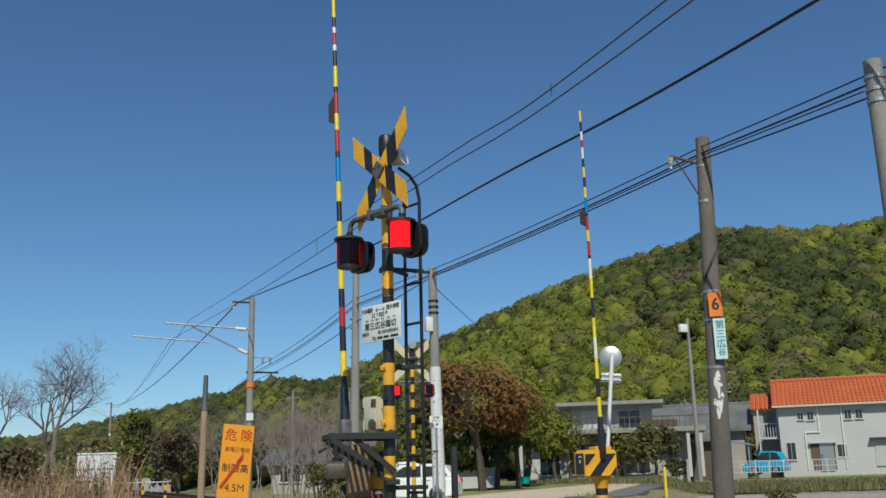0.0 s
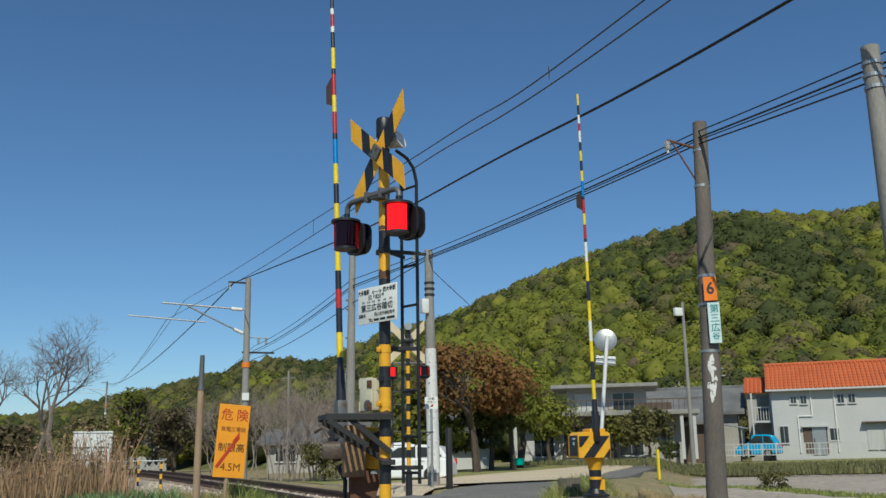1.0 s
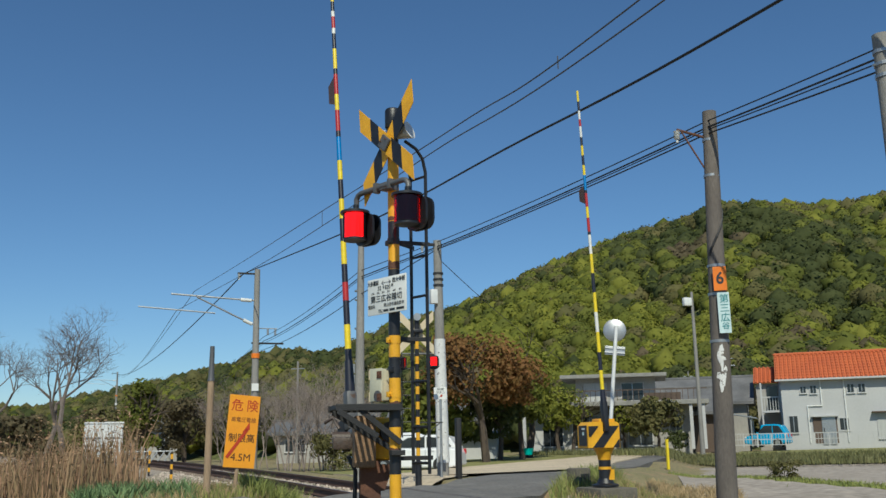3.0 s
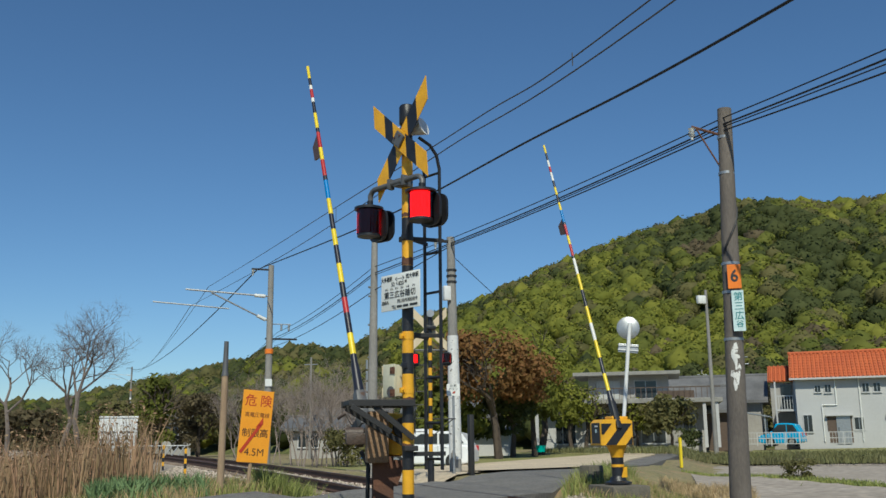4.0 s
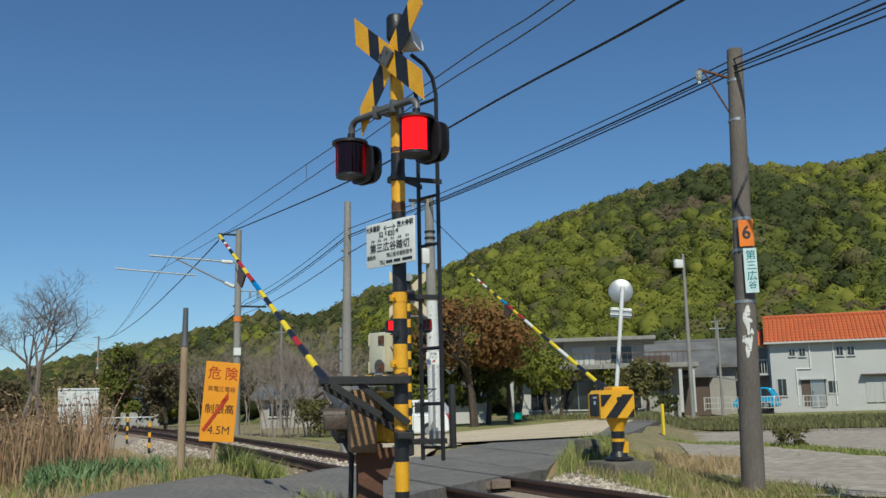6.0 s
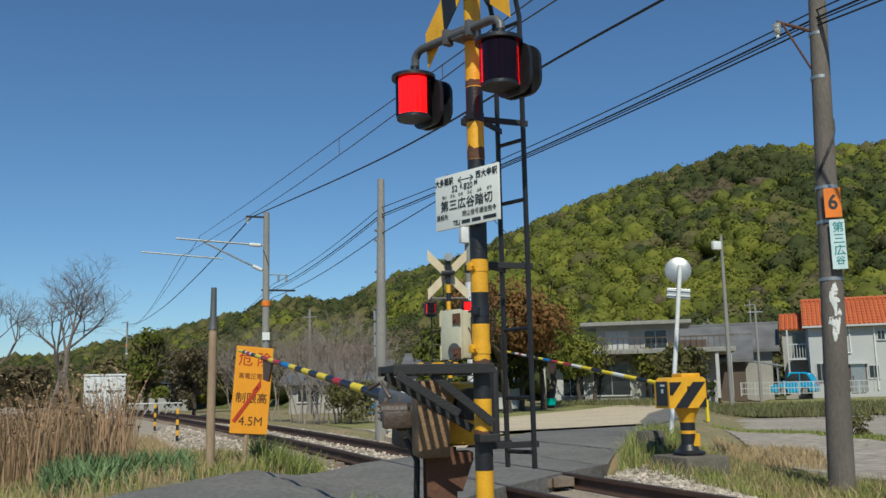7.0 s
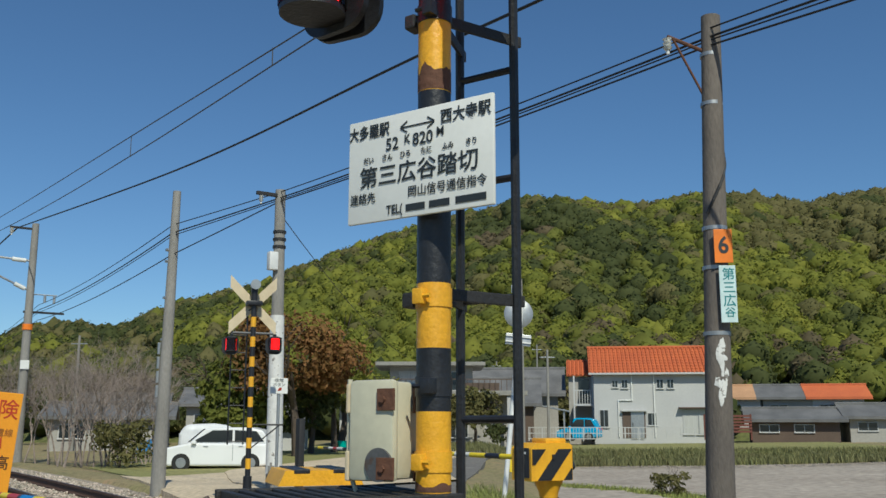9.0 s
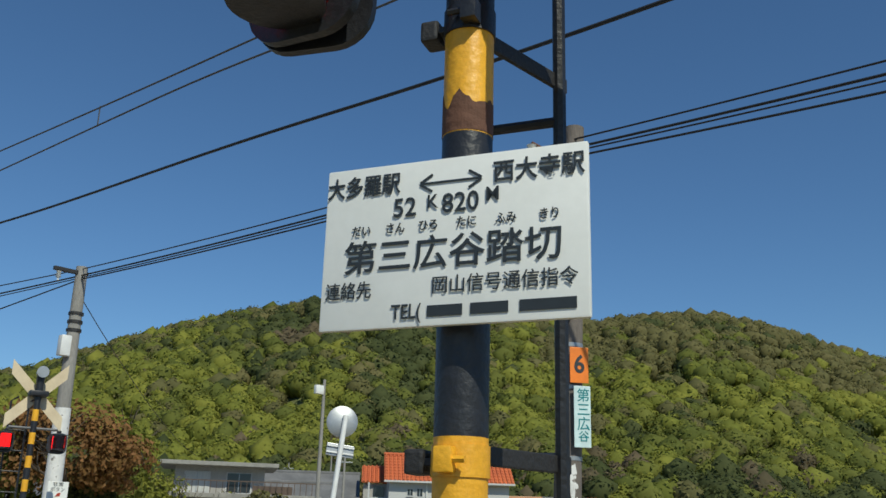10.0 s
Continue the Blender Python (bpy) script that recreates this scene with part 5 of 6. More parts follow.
g = Geo().tube([(1.75, -0.06, 0.1), (1.75, -0.06, 2.75)], 0.05, 6).tube([(1.75, -0.06, 2.75), (2.75, -0.06, 2.75)], 0.05, 6).tube([(2.75, -0.06, 2.75), (2.75, -0.06, 4.7)], 0.05, 6)
g.tube([(4.35, -0.06, 0.1), (4.35, -0.06, 4.7)], 0.05, 6)
g.object("downpipe", M["porcelain"], white_house)
annex = new("annex")
annex.parent = white_house
Geo().box(1.9, 3.6, 5.2, (-0.9, 4.2, 2.0)).object("wall", M["wallgrey"], annex)
tiled_roof(annex, -2.0, 0.2, 2.0, 4.2, 4.7, 6.0, "tile_orange", 0.3)
Geo().box(1.5, 1.6, 0.15, (-0.75, 1.4, 2.45)).object("balcony_floor", M["wallwhite"], annex)
for i in range(8):
    Geo().box(0.05, 0.05, 1.0, (-1.45 + 0.2 * i, 0.65, 3.0)).object("baluster", M["wallwhite"], annex)
Geo().box(1.55, 0.08, 0.08, (-0.75, 0.65, 3.52)).object("handrail", M["wallwhite"], annex)
for x in (-1.45, -0.08):
    Geo().box(0.12, 0.12, 4.6, (x, 0.68, 2.3)).object("post", M["wallwhite"], annex)
Geo().box(0.8, 0.1, 1.8, (-0.7, 2.38, 3.5)).object("balcony_door", M["glass"], annex)

fence = thing("garden_fence", "low white mesh fence before the house", "fence", pose(43.06, 57.27, 0.18, 0, 0, -41.3))
for i in range(13):
    Geo().box(0.07, 0.07, 0.95, (i * 0.95, 0, 0.45)).object("post", M["wallwhite"], fence)
for z in (0.12, 0.5, 0.9):
    Geo().box(11.5, 0.05, 0.05, (5.7, 0, z)).object("rail", M["wallwhite"], fence)
for i in range(57):
    Geo().box(0.025, 0.025, 0.8, (0.1 + i * 0.2, 0, 0.5)).object("picket", M["wallwhite"], fence)
screen = thing("wooden_screen", "red brown slatted wooden garden screen", "fence", pose(52.09, 49.35, 0.32, 0, 0, -41.3))
for k in range(6):
    Geo().box(3.2, 0.04, 0.14, (1.6, 0, 0.5 + 0.21 * k)).object("slat", M["redwood"], screen)
for x in (0.05, 1.6, 3.15):
    Geo().box(0.09, 0.09, 1.75, (x, 0.06, 0.8)).object("post", M["redwood"], screen)

flat = thing("house", "stained concrete two-storey house with wide flat eaves", "house", pose(29.23, 60.35, 0.16, 0, 0, -33.0))
Geo().box(11.0, 7.0, 3.6, (5.9, 3.6, 1.2)).object("wall", M["wallgrey"], flat)
Geo().box(13.4, 9.5, 0.30, (5.9, 3.2, 3.1), 0.03).object("floor_slab", M["concrete"], flat)
Geo().box(5.6, 4.8, 1.9, (6.4, 4.0, 4.1)).object("upper_wall", M["wallgrey"], flat)
Geo().box(7.4, 6.4, 0.25, (6.3, 3.6, 5.1), 0.03).object("roof", M["concrete"], flat, label="flat concrete roof slab")
for x, z, w, h, y in ((1.8, 1.3, 1.8, 2.0, 0.1), (4.6, 1.3, 2.4, 2.0, 0.1), (8.0, 1.3, 1.6, 2.0, 0.1), (10.4, 1.6, 0.8, 1.3, 0.1), (5.0, 4.0, 1.5, 1.2, 1.6), (7.6, 4.0, 1.5, 1.2, 1.6)):
    window(flat, x, z, w, h, y, None, "glass" if x != 5.0 else "curtain")
Geo().box(0.9, 0.2, 2.8, (0.9, -0.02, 1.4)).object("white_pillar", M["wallwhite"], flat)
Geo().box(2.4, 0.3, 0.5, (9.6, -1.2, 3.5)).object("planter_wall", M["walldark"], flat)
for i in range(36):
    Geo().box(0.04, 0.04, 0.75, (-0.6 + 0.36 * i, -1.45, 3.6)).object("baluster", M["walldark"], flat)
Geo().box(13.2, 0.06, 0.06, (5.9, -1.45, 3.98)).object("handrail", M["walldark"], flat)
for x in (0.2, 11.4, 12.2):
    Geo().box(0.22, 0.22, 3.0, (x, -1.3, 1.5)).object("pillar", M["wallwhite"], flat)


def cottage(at, yaw, w, d, h, roof, wall, label, rise=1.4):
    p = thing("house", label, "house", pose(*at, 0, 0, yaw), "distant houses")
    Geo().box(w, d, h + 2.0, (w / 2, d / 2, h / 2 - 1.0)).object("wall", M[wall], p)
    g = Geo()
    e = 0.6
    g.prism([(-e, h - 0.1), (d / 2, h + rise), (d + e, h - 0.1), (d + e, h + 0.12), (d / 2, h + rise + 0.25), (-e, h + 0.12)], w + 2 * e, pose(w + e, 0, 0, 0, 0, 90))
    g.object("roof", M[roof], p)
    Geo().box(w + 2 * e + 0.1, 0.35, 0.22, (w / 2, d / 2, h + rise + 0.25), 0.05).object("ridge", M[roof], p)
    for k in range(max(1, int(w / 2.6))):
        window(p, 1.3 + 2.6 * k, h * 0.52, 1.4, min(1.3, h * 0.45), 0)
    return p


cottage((67.8, 61.5, 1.45), -46, 3.7, 4, 2.1, "tile_tan", "wallwhite", "distant white house with a tan roof", 1.0)
cottage((70.5, 58.7, 1.45), -46, 4.6, 4, 2.1, "tile_grey", "wallgrey", "distant house with a dark grey tiled roof", 1.0)
cottage((73.3, 55.7, 1.45), -46, 4.2, 4, 2.1, "tile_orange", "wallwhite", "distant white house with an orange roof", 1.0)
cottage((63.01, 54.05, 0.38), -48, 6.5, 4, 1.2, "tile_grey", "walldark", "low dark sheds with grey roofs", 0.8)
cottage((68.33, 48.99, 0.46), -44, 8, 4, 1.35, "tile_grey", "wallgrey", "low weathered shed with a grey roof", 0.9)
cottage((78.5, 50.5, 0.5), -50, 8, 6, 2.0, "tile_grey", "wallgrey", "long low house with a grey tiled roof", 1.2)
cottage((38.55, 62.25, 0.06), -38, 7, 6, 2.6, "tile_grey", "walldark", "dark timber house with a grey roof behind the road", 1.8)
cottage((43.56, 65.46, 0.11), -40, 7, 6, 3.4, "tile_grey", "wallgrey", "old house with a grey tiled roof", 2.0)
cottage((12.79, 65.61, -0.06), -20, 6.8, 5, 1.7, "tile_grey", "wallgrey", "low white house with a grey roof behind bare shrubs", 0.7)
cottage((16.98, 75.95, -0.04), -20, 5.5, 5, 2.2, "tile_grey", "wallgrey", "old house with a dark tiled roof", 1.1)
cottage((24.00, 74.10, 0.05), -25, 7, 6, 2.6, "tile_grey", "wallgrey", "old house with a dark tiled roof", 1.1)
cottage((3.91, 107.28, 0.89), -5, 6, 6, 2.0, "tile_grey", "wallgrey", "far white house with a dark roof", 1.6)
cottage((19.52, 55.58, 0.06), -28, 5.0, 3, 1.2, "tile_grey", "wallwhite", "low white wall and shed under the trees", 0.4)
carport = thing("carport", "open carport with a pale curved roof", "carport", pose(42.26, 59.29, 0.17, 0, 0, -41.3))
for x in (0.1, 4.4):
    for y in (0, 3):
        Geo().box(0.1, 0.1, 2.2, (x, y, 1.1)).object("post", M["galv"], carport)
Geo().prism([(-0.2, 2.25), (1.4, 2.5), (3.0, 2.35), (4.8, 2.0), (4.8, 2.08), (3.0, 2.45), (1.4, 2.6), (-0.2, 2.35)], 3.4, Matrix.Translation((0, -0.2, 0))).object("roof", M["galv"], carport)


# ---- cars ----
def car(name, label, m, paint, L=4.35, W=1.72, H=1.48, hood=0.30):
    p = thing(name, label, "car", m)
    low = [(-L / 2, 0.28), (-L / 2 + 0.03, 0.75), (-L / 2 + 0.12, 0.95), (L / 2 - 1.15, 0.98), (L / 2 - 0.25, 0.80), (L / 2, 0.62), (L / 2 - 0.02, 0.28), (L / 2 - 0.45, 0.2), (-L / 2 + 0.4, 0.2)]
    g = Geo().prism(low, W, Matrix.Translation((0, -W / 2, 0)))
    ob = g.object("body", M[paint], p)
    bv = ob.modifiers.new("round", "BEVEL")
    bv.width, bv.segments, bv.limit_method = 0.07, 2, "ANGLE"
    cabin = [(-L / 2 + 0.10, 0.94), (-L / 2 + 0.42, H - 0.10), (-L / 2 + 0.85, H), (L * 0.02, H), (L * 0.10, H - 0.05), (L / 2 - 1.05, 0.96)]
    ob = Geo().prism(cabin, W - 0.2, Matrix.Translation((0, -W / 2 + 0.10, 0))).object("cabin", M[paint], p)
    bv = ob.modifiers.new("round", "BEVEL")
    bv.width, bv.segments, bv.limit_method = 0.06, 2, "ANGLE"
    for s in (-1, 1):
        for poly in ([(-L / 2 + 0.35, 1.02), (-L / 2 + 0.62, H - 0.13), (-L * 0.16, H - 0.09), (-L * 0.16, 1.0)], [(-L * 0.14, 1.0), (-L * 0.14, H - 0.09), (L * 0.03, H - 0.10), (L * 0.21, 1.0)]):
            Geo().prism(poly, 0.02, Matrix.Translation((0, s * (W / 2 - 0.095) - 0.01, 0))).object("side_window", M["glass"], p)
        for x in (-L / 2 + 0.78, L / 2 - 0.85):
            wheel = Geo().tube([(x, s * (W / 2 - 0.16), 0.31), (x, s * (W / 2 + 0.01), 0.31)], 0.315, 24).object("wheel", M["rubber"], p, True)
            Geo().tube([(x, s * (W / 2 - 0.02), 0.31), (x, s * (W / 2 + 0.018), 0.31)], [0.20, 0.17], 12).object("rim", M["galv"], wheel)
        Geo().box(0.30, 0.10, 0.14, (L / 2 - 0.16, s * (W / 2 - 0.22), 0.70), 0.03).object("headlight", M["porcelain"], p)
        Geo().box(0.14, 0.12, 0.22, (-L / 2 + 0.06, s * (W / 2 - 0.15), 0.82), 0.03).object("tail_light", M["armred"], p)
        Geo().box(0.16, 0.14, 0.12, (L * 0.18, s * (W / 2 + 0.05), 1.0), 0.03).object("door_mirror", M[paint], p)
        Geo().box(0.02, 0.004, 0.55, (-L * 0.15, s * (W / 2 + 0.001), 0.65)).object("door_seam", M["galv"], p)
        for x in (-L * 0.22, L * 0.08):
            Geo().box(0.16, 0.02, 0.03, (x, s * (W / 2 + 0.008), 0.86)).object("door_handle", M["galv"], p)
    Geo().prism([(L / 2 - 1.03, 0.99), (L * 0.115, H - 0.07), (L * 0.105, H - 0.05), (L / 2 - 1.06, 1.01)], W - 0.34, Matrix.Translation((0.03, -W / 2 + 0.17, 0))).object("windscreen", M["glass"], p)
    Geo().box(0.04, 0.8, 0.16, (L / 2 + 0.005, 0, 0.52), 0.01).object("grille", M["blackflat"], p)
    return p


car("car", "white hatchback parked on the gravel", pose(13.0, 36.9, -0.34, 0, 0, 148), "carwhite", 4.0, 1.68, 1.50)
cover = thing("covered_vehicle", "vehicle wrapped in a creased white cover behind the car", "covered vehicle", pose(13.3, 39.3, -0.40, 0, 0, -20))
ob = Geo().prism([(-1.0, 0), (-0.95, 1.3), (-0.75, 1.66), (0.3, 1.70), (0.9, 1.62), (1.25, 1.30), (1.35, 0)], 1.5, Matrix.Translation((0, -0.75, 0))).object("sheet", M["whitesheet"], cover)
bv = ob.modifiers.new("round", "BEVEL")
bv.width, bv.segments, bv.limit_method = 0.2, 3, "ANGLE"
car("car", "light blue small car parked by the white house", pose(46.75, 56.1, 0.12, 0, 0, 128), "carblue", 3.1, 1.5, 1.62)
tarp = thing("tarpaulin", "heap under a blue tarpaulin", "tarpaulin", pose(14.7, 51.0, -0.15, 0, 0, -15))
ob = Geo().prism([(-0.9, 0), (-0.7, 0.45), (0.1, 0.7), (0.6, 0.42), (0.85, 0)], 1.5).object("sheet", M["bluesheet"], tarp)
tub = thing("plastic_tub", "small teal plastic tub on the lawn", "tub", (22.53, 45.96, 0.13))
Geo().tube([(0, 0, 0), (0, 0, 0.35)], [0.2, 0.28], 12).object("body", M["tealplastic"], tub)


# ---- trees, hill, grass ----
rng = np.random.default_rng(7)
ICO = bmesh.new()
bmesh.ops.create_icosphere(ICO, subdivisions=1, radius=1.0)
ICO_V = np.array([v.co[:] for v in ICO.verts])
ICO_F = np.array([[v.index for v in f.verts] for f in ICO.faces])
ICO.free()


def leaf_cards(centers, normals, size, spread_n=0.8):
    """Small folded leaves, one for each centre, facing roughly along the normal."""
    n = len(centers)
    d = normals + rng.normal(0, spread_n, (n, 3))
    d /= np.linalg.norm(d, axis=1)[:, None] + 1e-9
    a = np.cross(d, rng.normal(0, 1, (n, 3)))
    a /= np.linalg.norm(a, axis=1)[:, None] + 1e-9
    b = np.cross(d, a)
    s = (size * rng.uniform(0.6, 1.3, n))[:, None]
    v = np.stack([centers - a * s, centers - b * s * 0.6 + d * s * 0.15, centers + a * s, centers + b * s * 0.6 + d * s * 0.15], 1).reshape(-1, 3)
    f = np.arange(4 * n).reshape(-1, 4)
    return v, f


def crown_points(blobs, count, shell=0.75):
    """Points and outward normals spread over the shells of several blobs (x, y, z, rx, rz)."""
    w = np.array([b[3] ** 2 for b in blobs])
    k = rng.choice(len(blobs), count, p=w / w.sum())
    B = np.array(blobs)[k]
    d = rng.normal(0, 1, (count, 3))
    d /= np.linalg.norm(d, axis=1)[:, None]
    d[:, 2] = np.where(d[:, 2] < -0.5, -d[:, 2], d[:, 2])
    r = rng.uniform(shell, 1.05, count)[:, None]
    p = B[:, :3] + d * r * np.stack([B[:, 3], B[:, 3], B[:, 4]], 1)
    return p, d


def limbs(g, base, tip, r, depth, spreadv, rnd, twig=0.6):
    """Forking limbs from base to tip."""
    base, tip = Vector(base), Vector(tip)
    mid = (base + tip) / 2 + Vector([rnd.uniform(-1, 1) for _ in range(3)]) * (tip - base).length * 0.08
    g.tube([base, mid, tip], [r, r * 0.8, r * 0.55], 6 if r > 0.03 else 4, r > 0.05)
    if depth == 0:
        return
    d = (tip - base)
    for k in range(rnd.choice((3, 3, 4)) if depth > 1 else 4):
        side = Vector([rnd.gauss(0, 1), rnd.gauss(0, 1), rnd.gauss(0.25, 0.6)]).normalized()
        nd = (d.normalized() + side * spreadv).normalized() * d.length * rnd.uniform(0.55, 0.8)
        st = mid.lerp(tip, rnd.uniform(0.2, 1.0))
        limbs(g, st, st + nd, r * rnd.uniform(0.42, 0.6), depth - 1, spreadv, rnd, twig)


def leafy_tree(at, h, r, leaf, label, name="tree", blobs=9, cards=2600, size=0.22, seed=1, squat=0.75, low=0.35):
    rnd = random.Random(seed)
    p = thing(name, label, "tree" if name == "tree" else "shrub", at)
    g = Geo()
    limbs(g, (0, 0, -0.2), (rnd.uniform(-0.2, 0.2) * r, 0, h * 0.45), 0.035 * h, 3, 0.75, rnd)
    g.object("trunk", M["bark"], p)
    bl = [(0, 0, h * 0.62, r * 0.75, h * 0.36)]
    for k in range(blobs):
        a = rnd.uniform(0, 2 * math.pi)
        q = rnd.uniform(0.35, 0.75) * r
        zz = h * rnd.uniform(low, 0.88)
        s = r * rnd.uniform(0.28, 0.5) * (1.1 - 0.4 * zz / h)
        bl.append((q * math.cos(a), q * math.sin(a), zz, s, s * squat))
    pts, nm = crown_points(bl, cards, 0.55)
    v, f = leaf_cards(pts, nm, size, 0.45)
    tagged(bulk("crown", v, f, M[leaf], p), kind="stuff")
    return p


def bare_tree(at, h, label, seed, name="tree", depth=5, material="greybark", n=1, spreadv=0.55, r=None):
    rnd = random.Random(seed)
    p = thing(name, label, "tree" if name == "tree" else "shrub", at)
    g = Geo()
    for k in range(n):
        b = (rnd.uniform(-0.5, 0.5) * (n > 1) * h * 0.5, rnd.uniform(-0.5, 0.5) * (n > 1) * h * 0.3, -0.1)
        limbs(g, b, (b[0] + rnd.uniform(-0.25, 0.25) * h * 0.4, b[1] + rnd.uniform(-0.2, 0.2) * h * 0.4, h * rnd.uniform(0.33, 0.42)), (r or 0.022 * h), depth, spreadv, rnd)
    g.object("branch_work", M[material], p)
    return p


# ridge of the hill: bearing from +y, and how high it stands
RIDGE = ((-60.8, 0.3), (-30, 0.7), (-12, 1.5), (-2.3, 2.15), (2, 3.25), (4, 3.65), (6, 4.05), (8.4, 4.65), (9.3, 5.15), (12.6, 5.45), (14.2, 5.25), (17.5, 6.85), (22.4, 8.15),
         (25.3, 9.5), (28.1, 10.5), (30.5, 11.35), (32.5, 12.05), (34.3, 12.4), (36.3, 12.8), (37.4, 13.3), (39, 13.5), (40.9, 13.25), (42.6, 12.85), (45.5, 12.75), (48.2, 13.15),
         (49.2, 13.25), (51.6, 12.85), (54, 12.3), (56.6, 12.6), (59.3, 12.65), (61.9, 12.5), (64.1, 12), (66.2, 11.25), (67.9, 10.45), (70.4, 9.65), (76, 8.05), (85, 5.85),
         (109, 3.05), (130, 2))
RA, RE = np.array([r[0] for r in RIDGE], float), np.array([r[1] for r in RIDGE], float)


def hill_range(az):
    """Foot and ridge distance of the hill at a bearing."""
    foot = 88 + 60 * np.clip((14 - az) / 20, 0, 2.5) + 40 * np.clip((az - 62) / 20, 0, 2)
    ridge = 235 + 130 * np.clip((16 - az) / 16, 0, 2) + 60 * np.clip((az - 50) / 20, 0, 2)
    return foot, ridge


def hill_h(az, t):
    """Height at bearing az and share t of the way from foot to ridge."""
    foot, ridge = hill_range(az)
    el = np.interp(az, RA, RE)
    rr = foot + (ridge - foot) * t
    g = np.where(t < 1, np.sin(np.clip(t, 0, 1) * math.pi / 2) ** 0.95, np.cos(np.clip(t - 1, 0, 1.5) * 1.2))
    top, prof = np.tan(np.radians(el)) * rr + 1.2 - 3.4 * np.clip(t * 4, 0, 1), g
    lump = 1.5 * np.sin(az * 0.55 + t * 5) * np.sin(t * 9 + az * 0.2) * np.clip(t * 3, 0, 1) * np.clip((1 - t) * 3, 0, 1)
    return top * prof + lump


HA = np.linspace(-60, 130, 191)
HT = np.concatenate([np.linspace(-0.03, 1.0, 40), np.linspace(1.05, 1.8, 10)])
hv = []
for t in HT:
    foot, ridge = hill_range(HA)
    rr = foot + (ridge - foot) * t
    z = hill_h(HA, np.maximum(t, 0)) - (0.8 if t <= 0 else 0)
    hv.append(np.stack([rr * np.sin(np.radians(HA)), rr * np.cos(np.radians(HA)), z], 1))
hv = np.concatenate(hv)
w = len(HA)
hf = [(j * w + i, j * w + i + 1, (j + 1) * w + i + 1, (j + 1) * w + i) for j in range(len(HT) - 1) for i in range(w - 1)]
hill = tagged(bulk("hill", hv, np.array(hf), M["hillfloor"], smooth=True), "wooded hill rising behind the village", "hill", "", "structure")


def hill_woods():
    """Crowns all over the hill: lumpy bodies and loose leaves, sorted by colour."""
    N = 10500
    az = rng.uniform(-14, 84, N)
    t = rng.uniform(0.0, 1.03, N) ** 0.9
    foot, ridge = hill_range(az)
    rr = foot + (ridge - foot) * t
    x, y = rr * np.sin(np.radians(az)), rr * np.cos(np.radians(az))
    z = hill_h(az, t)
    R = rng.uniform(1.15, 2.5, N) * (0.7 + 0.3 * rr / 160)
    tone = np.array([noise.noise((a * 0.13, b * 3.2, 1.3)) + 0.6 * noise.noise((a * 0.5, b * 9, 4.0)) for a, b in zip(az, t)]) + rng.normal(0, 0.28, N)
    kinds = np.full(N, 1)
    kinds[tone > 0.12] = 0
    kinds[tone < -0.42] = 2
    kinds[(tone < -0.05) & (tone > -0.16)] = 3
    kinds[(t < 0.16) & (rng.uniform(size=N) < 0.6)] = 2
    kinds[(az > 50) & (t > 0.55) & (rng.uniform(size=N) < 0.75)] = 3
    kinds[(t > 0.86) & (rng.uniform(size=N) < 0.5)] = 3
    kinds[(az < 17) & (rng.uniform(size=N) < 0.55)] = 3
    kinds[(az < 17) & (rng.uniform(size=N) < 0.25)] = 2
    bare = (np.abs(az - 37.0) < 2.2) & (np.abs(t - 0.66) < 0.035)
    kinds[bare] = 5
    kinds[(t < 0.25) & (rng.uniform(size=N) < 0.10)] = 5
    kinds[(az > 49) & (az < 63) & (t < 0.07)] = -1   # open ground behind the cottages
    names = ["leaf_fresh", "leaf_mid", "leaf_dark", "leaf_olive", "leaf_rust", "leaf_grey"]
    for k, nm in enumerate(names):
        sel = np.where(kinds == k)[0]
        if len(sel) == 0:
            continue
        n = len(sel)
        bump = 1 + rng.normal(0, 0.12, (n, len(ICO_V)))
        c = np.stack([x[sel], y[sel], z[sel] + R[sel] * 0.9], 1)
        V = c[:, None, :] + ICO_V[None] * bump[:, :, None] * np.stack([R[sel], R[sel], R[sel] * rng.uniform(0.75, 1.15, n)], 1)[:, None, :] * 0.90
        F = ICO_F[None] + (np.arange(n) * len(ICO_V))[:, None, None]
        V, F = V.reshape(-1, 3), F.reshape(-1, 3)
        # far more and smaller leaves on the near slopes
        who = np.repeat(np.arange(n), np.where(rr[sel] < 150, 110, 50))
        d = rng.normal(0, 1, (len(who), 3))
        d /= np.linalg.norm(d, axis=1)[:, None]
        d[:, 2] = np.abs(d[:, 2]) * 1.1 - 0.25
        P = c[who] + d * (R[sel][who] * rng.uniform(0.84, 1.08, len(who)))[:, None]
        lv, lf = leaf_cards(P, d, np.where(rr[sel][who] < 150, 0.26, 0.36), 0.32)
        ob = bulk("woodland", np.concatenate([V, lv]), F.tolist() + (lf + len(V)).tolist(), M[nm], smooth=True)
        tagged(ob, {"leaf_fresh": "fresh yellow green spring crowns on the hillside", "leaf_mid": "green tree crowns on the hillside", "leaf_dark": "dark evergreen crowns on the hillside",
                    "leaf_olive": "olive brown tree crowns along the hill", "leaf_grey": "grey leafless thickets at the hill's foot"}.get(nm, "tree crowns"), "woodland", "", "stuff")


hill_woods()

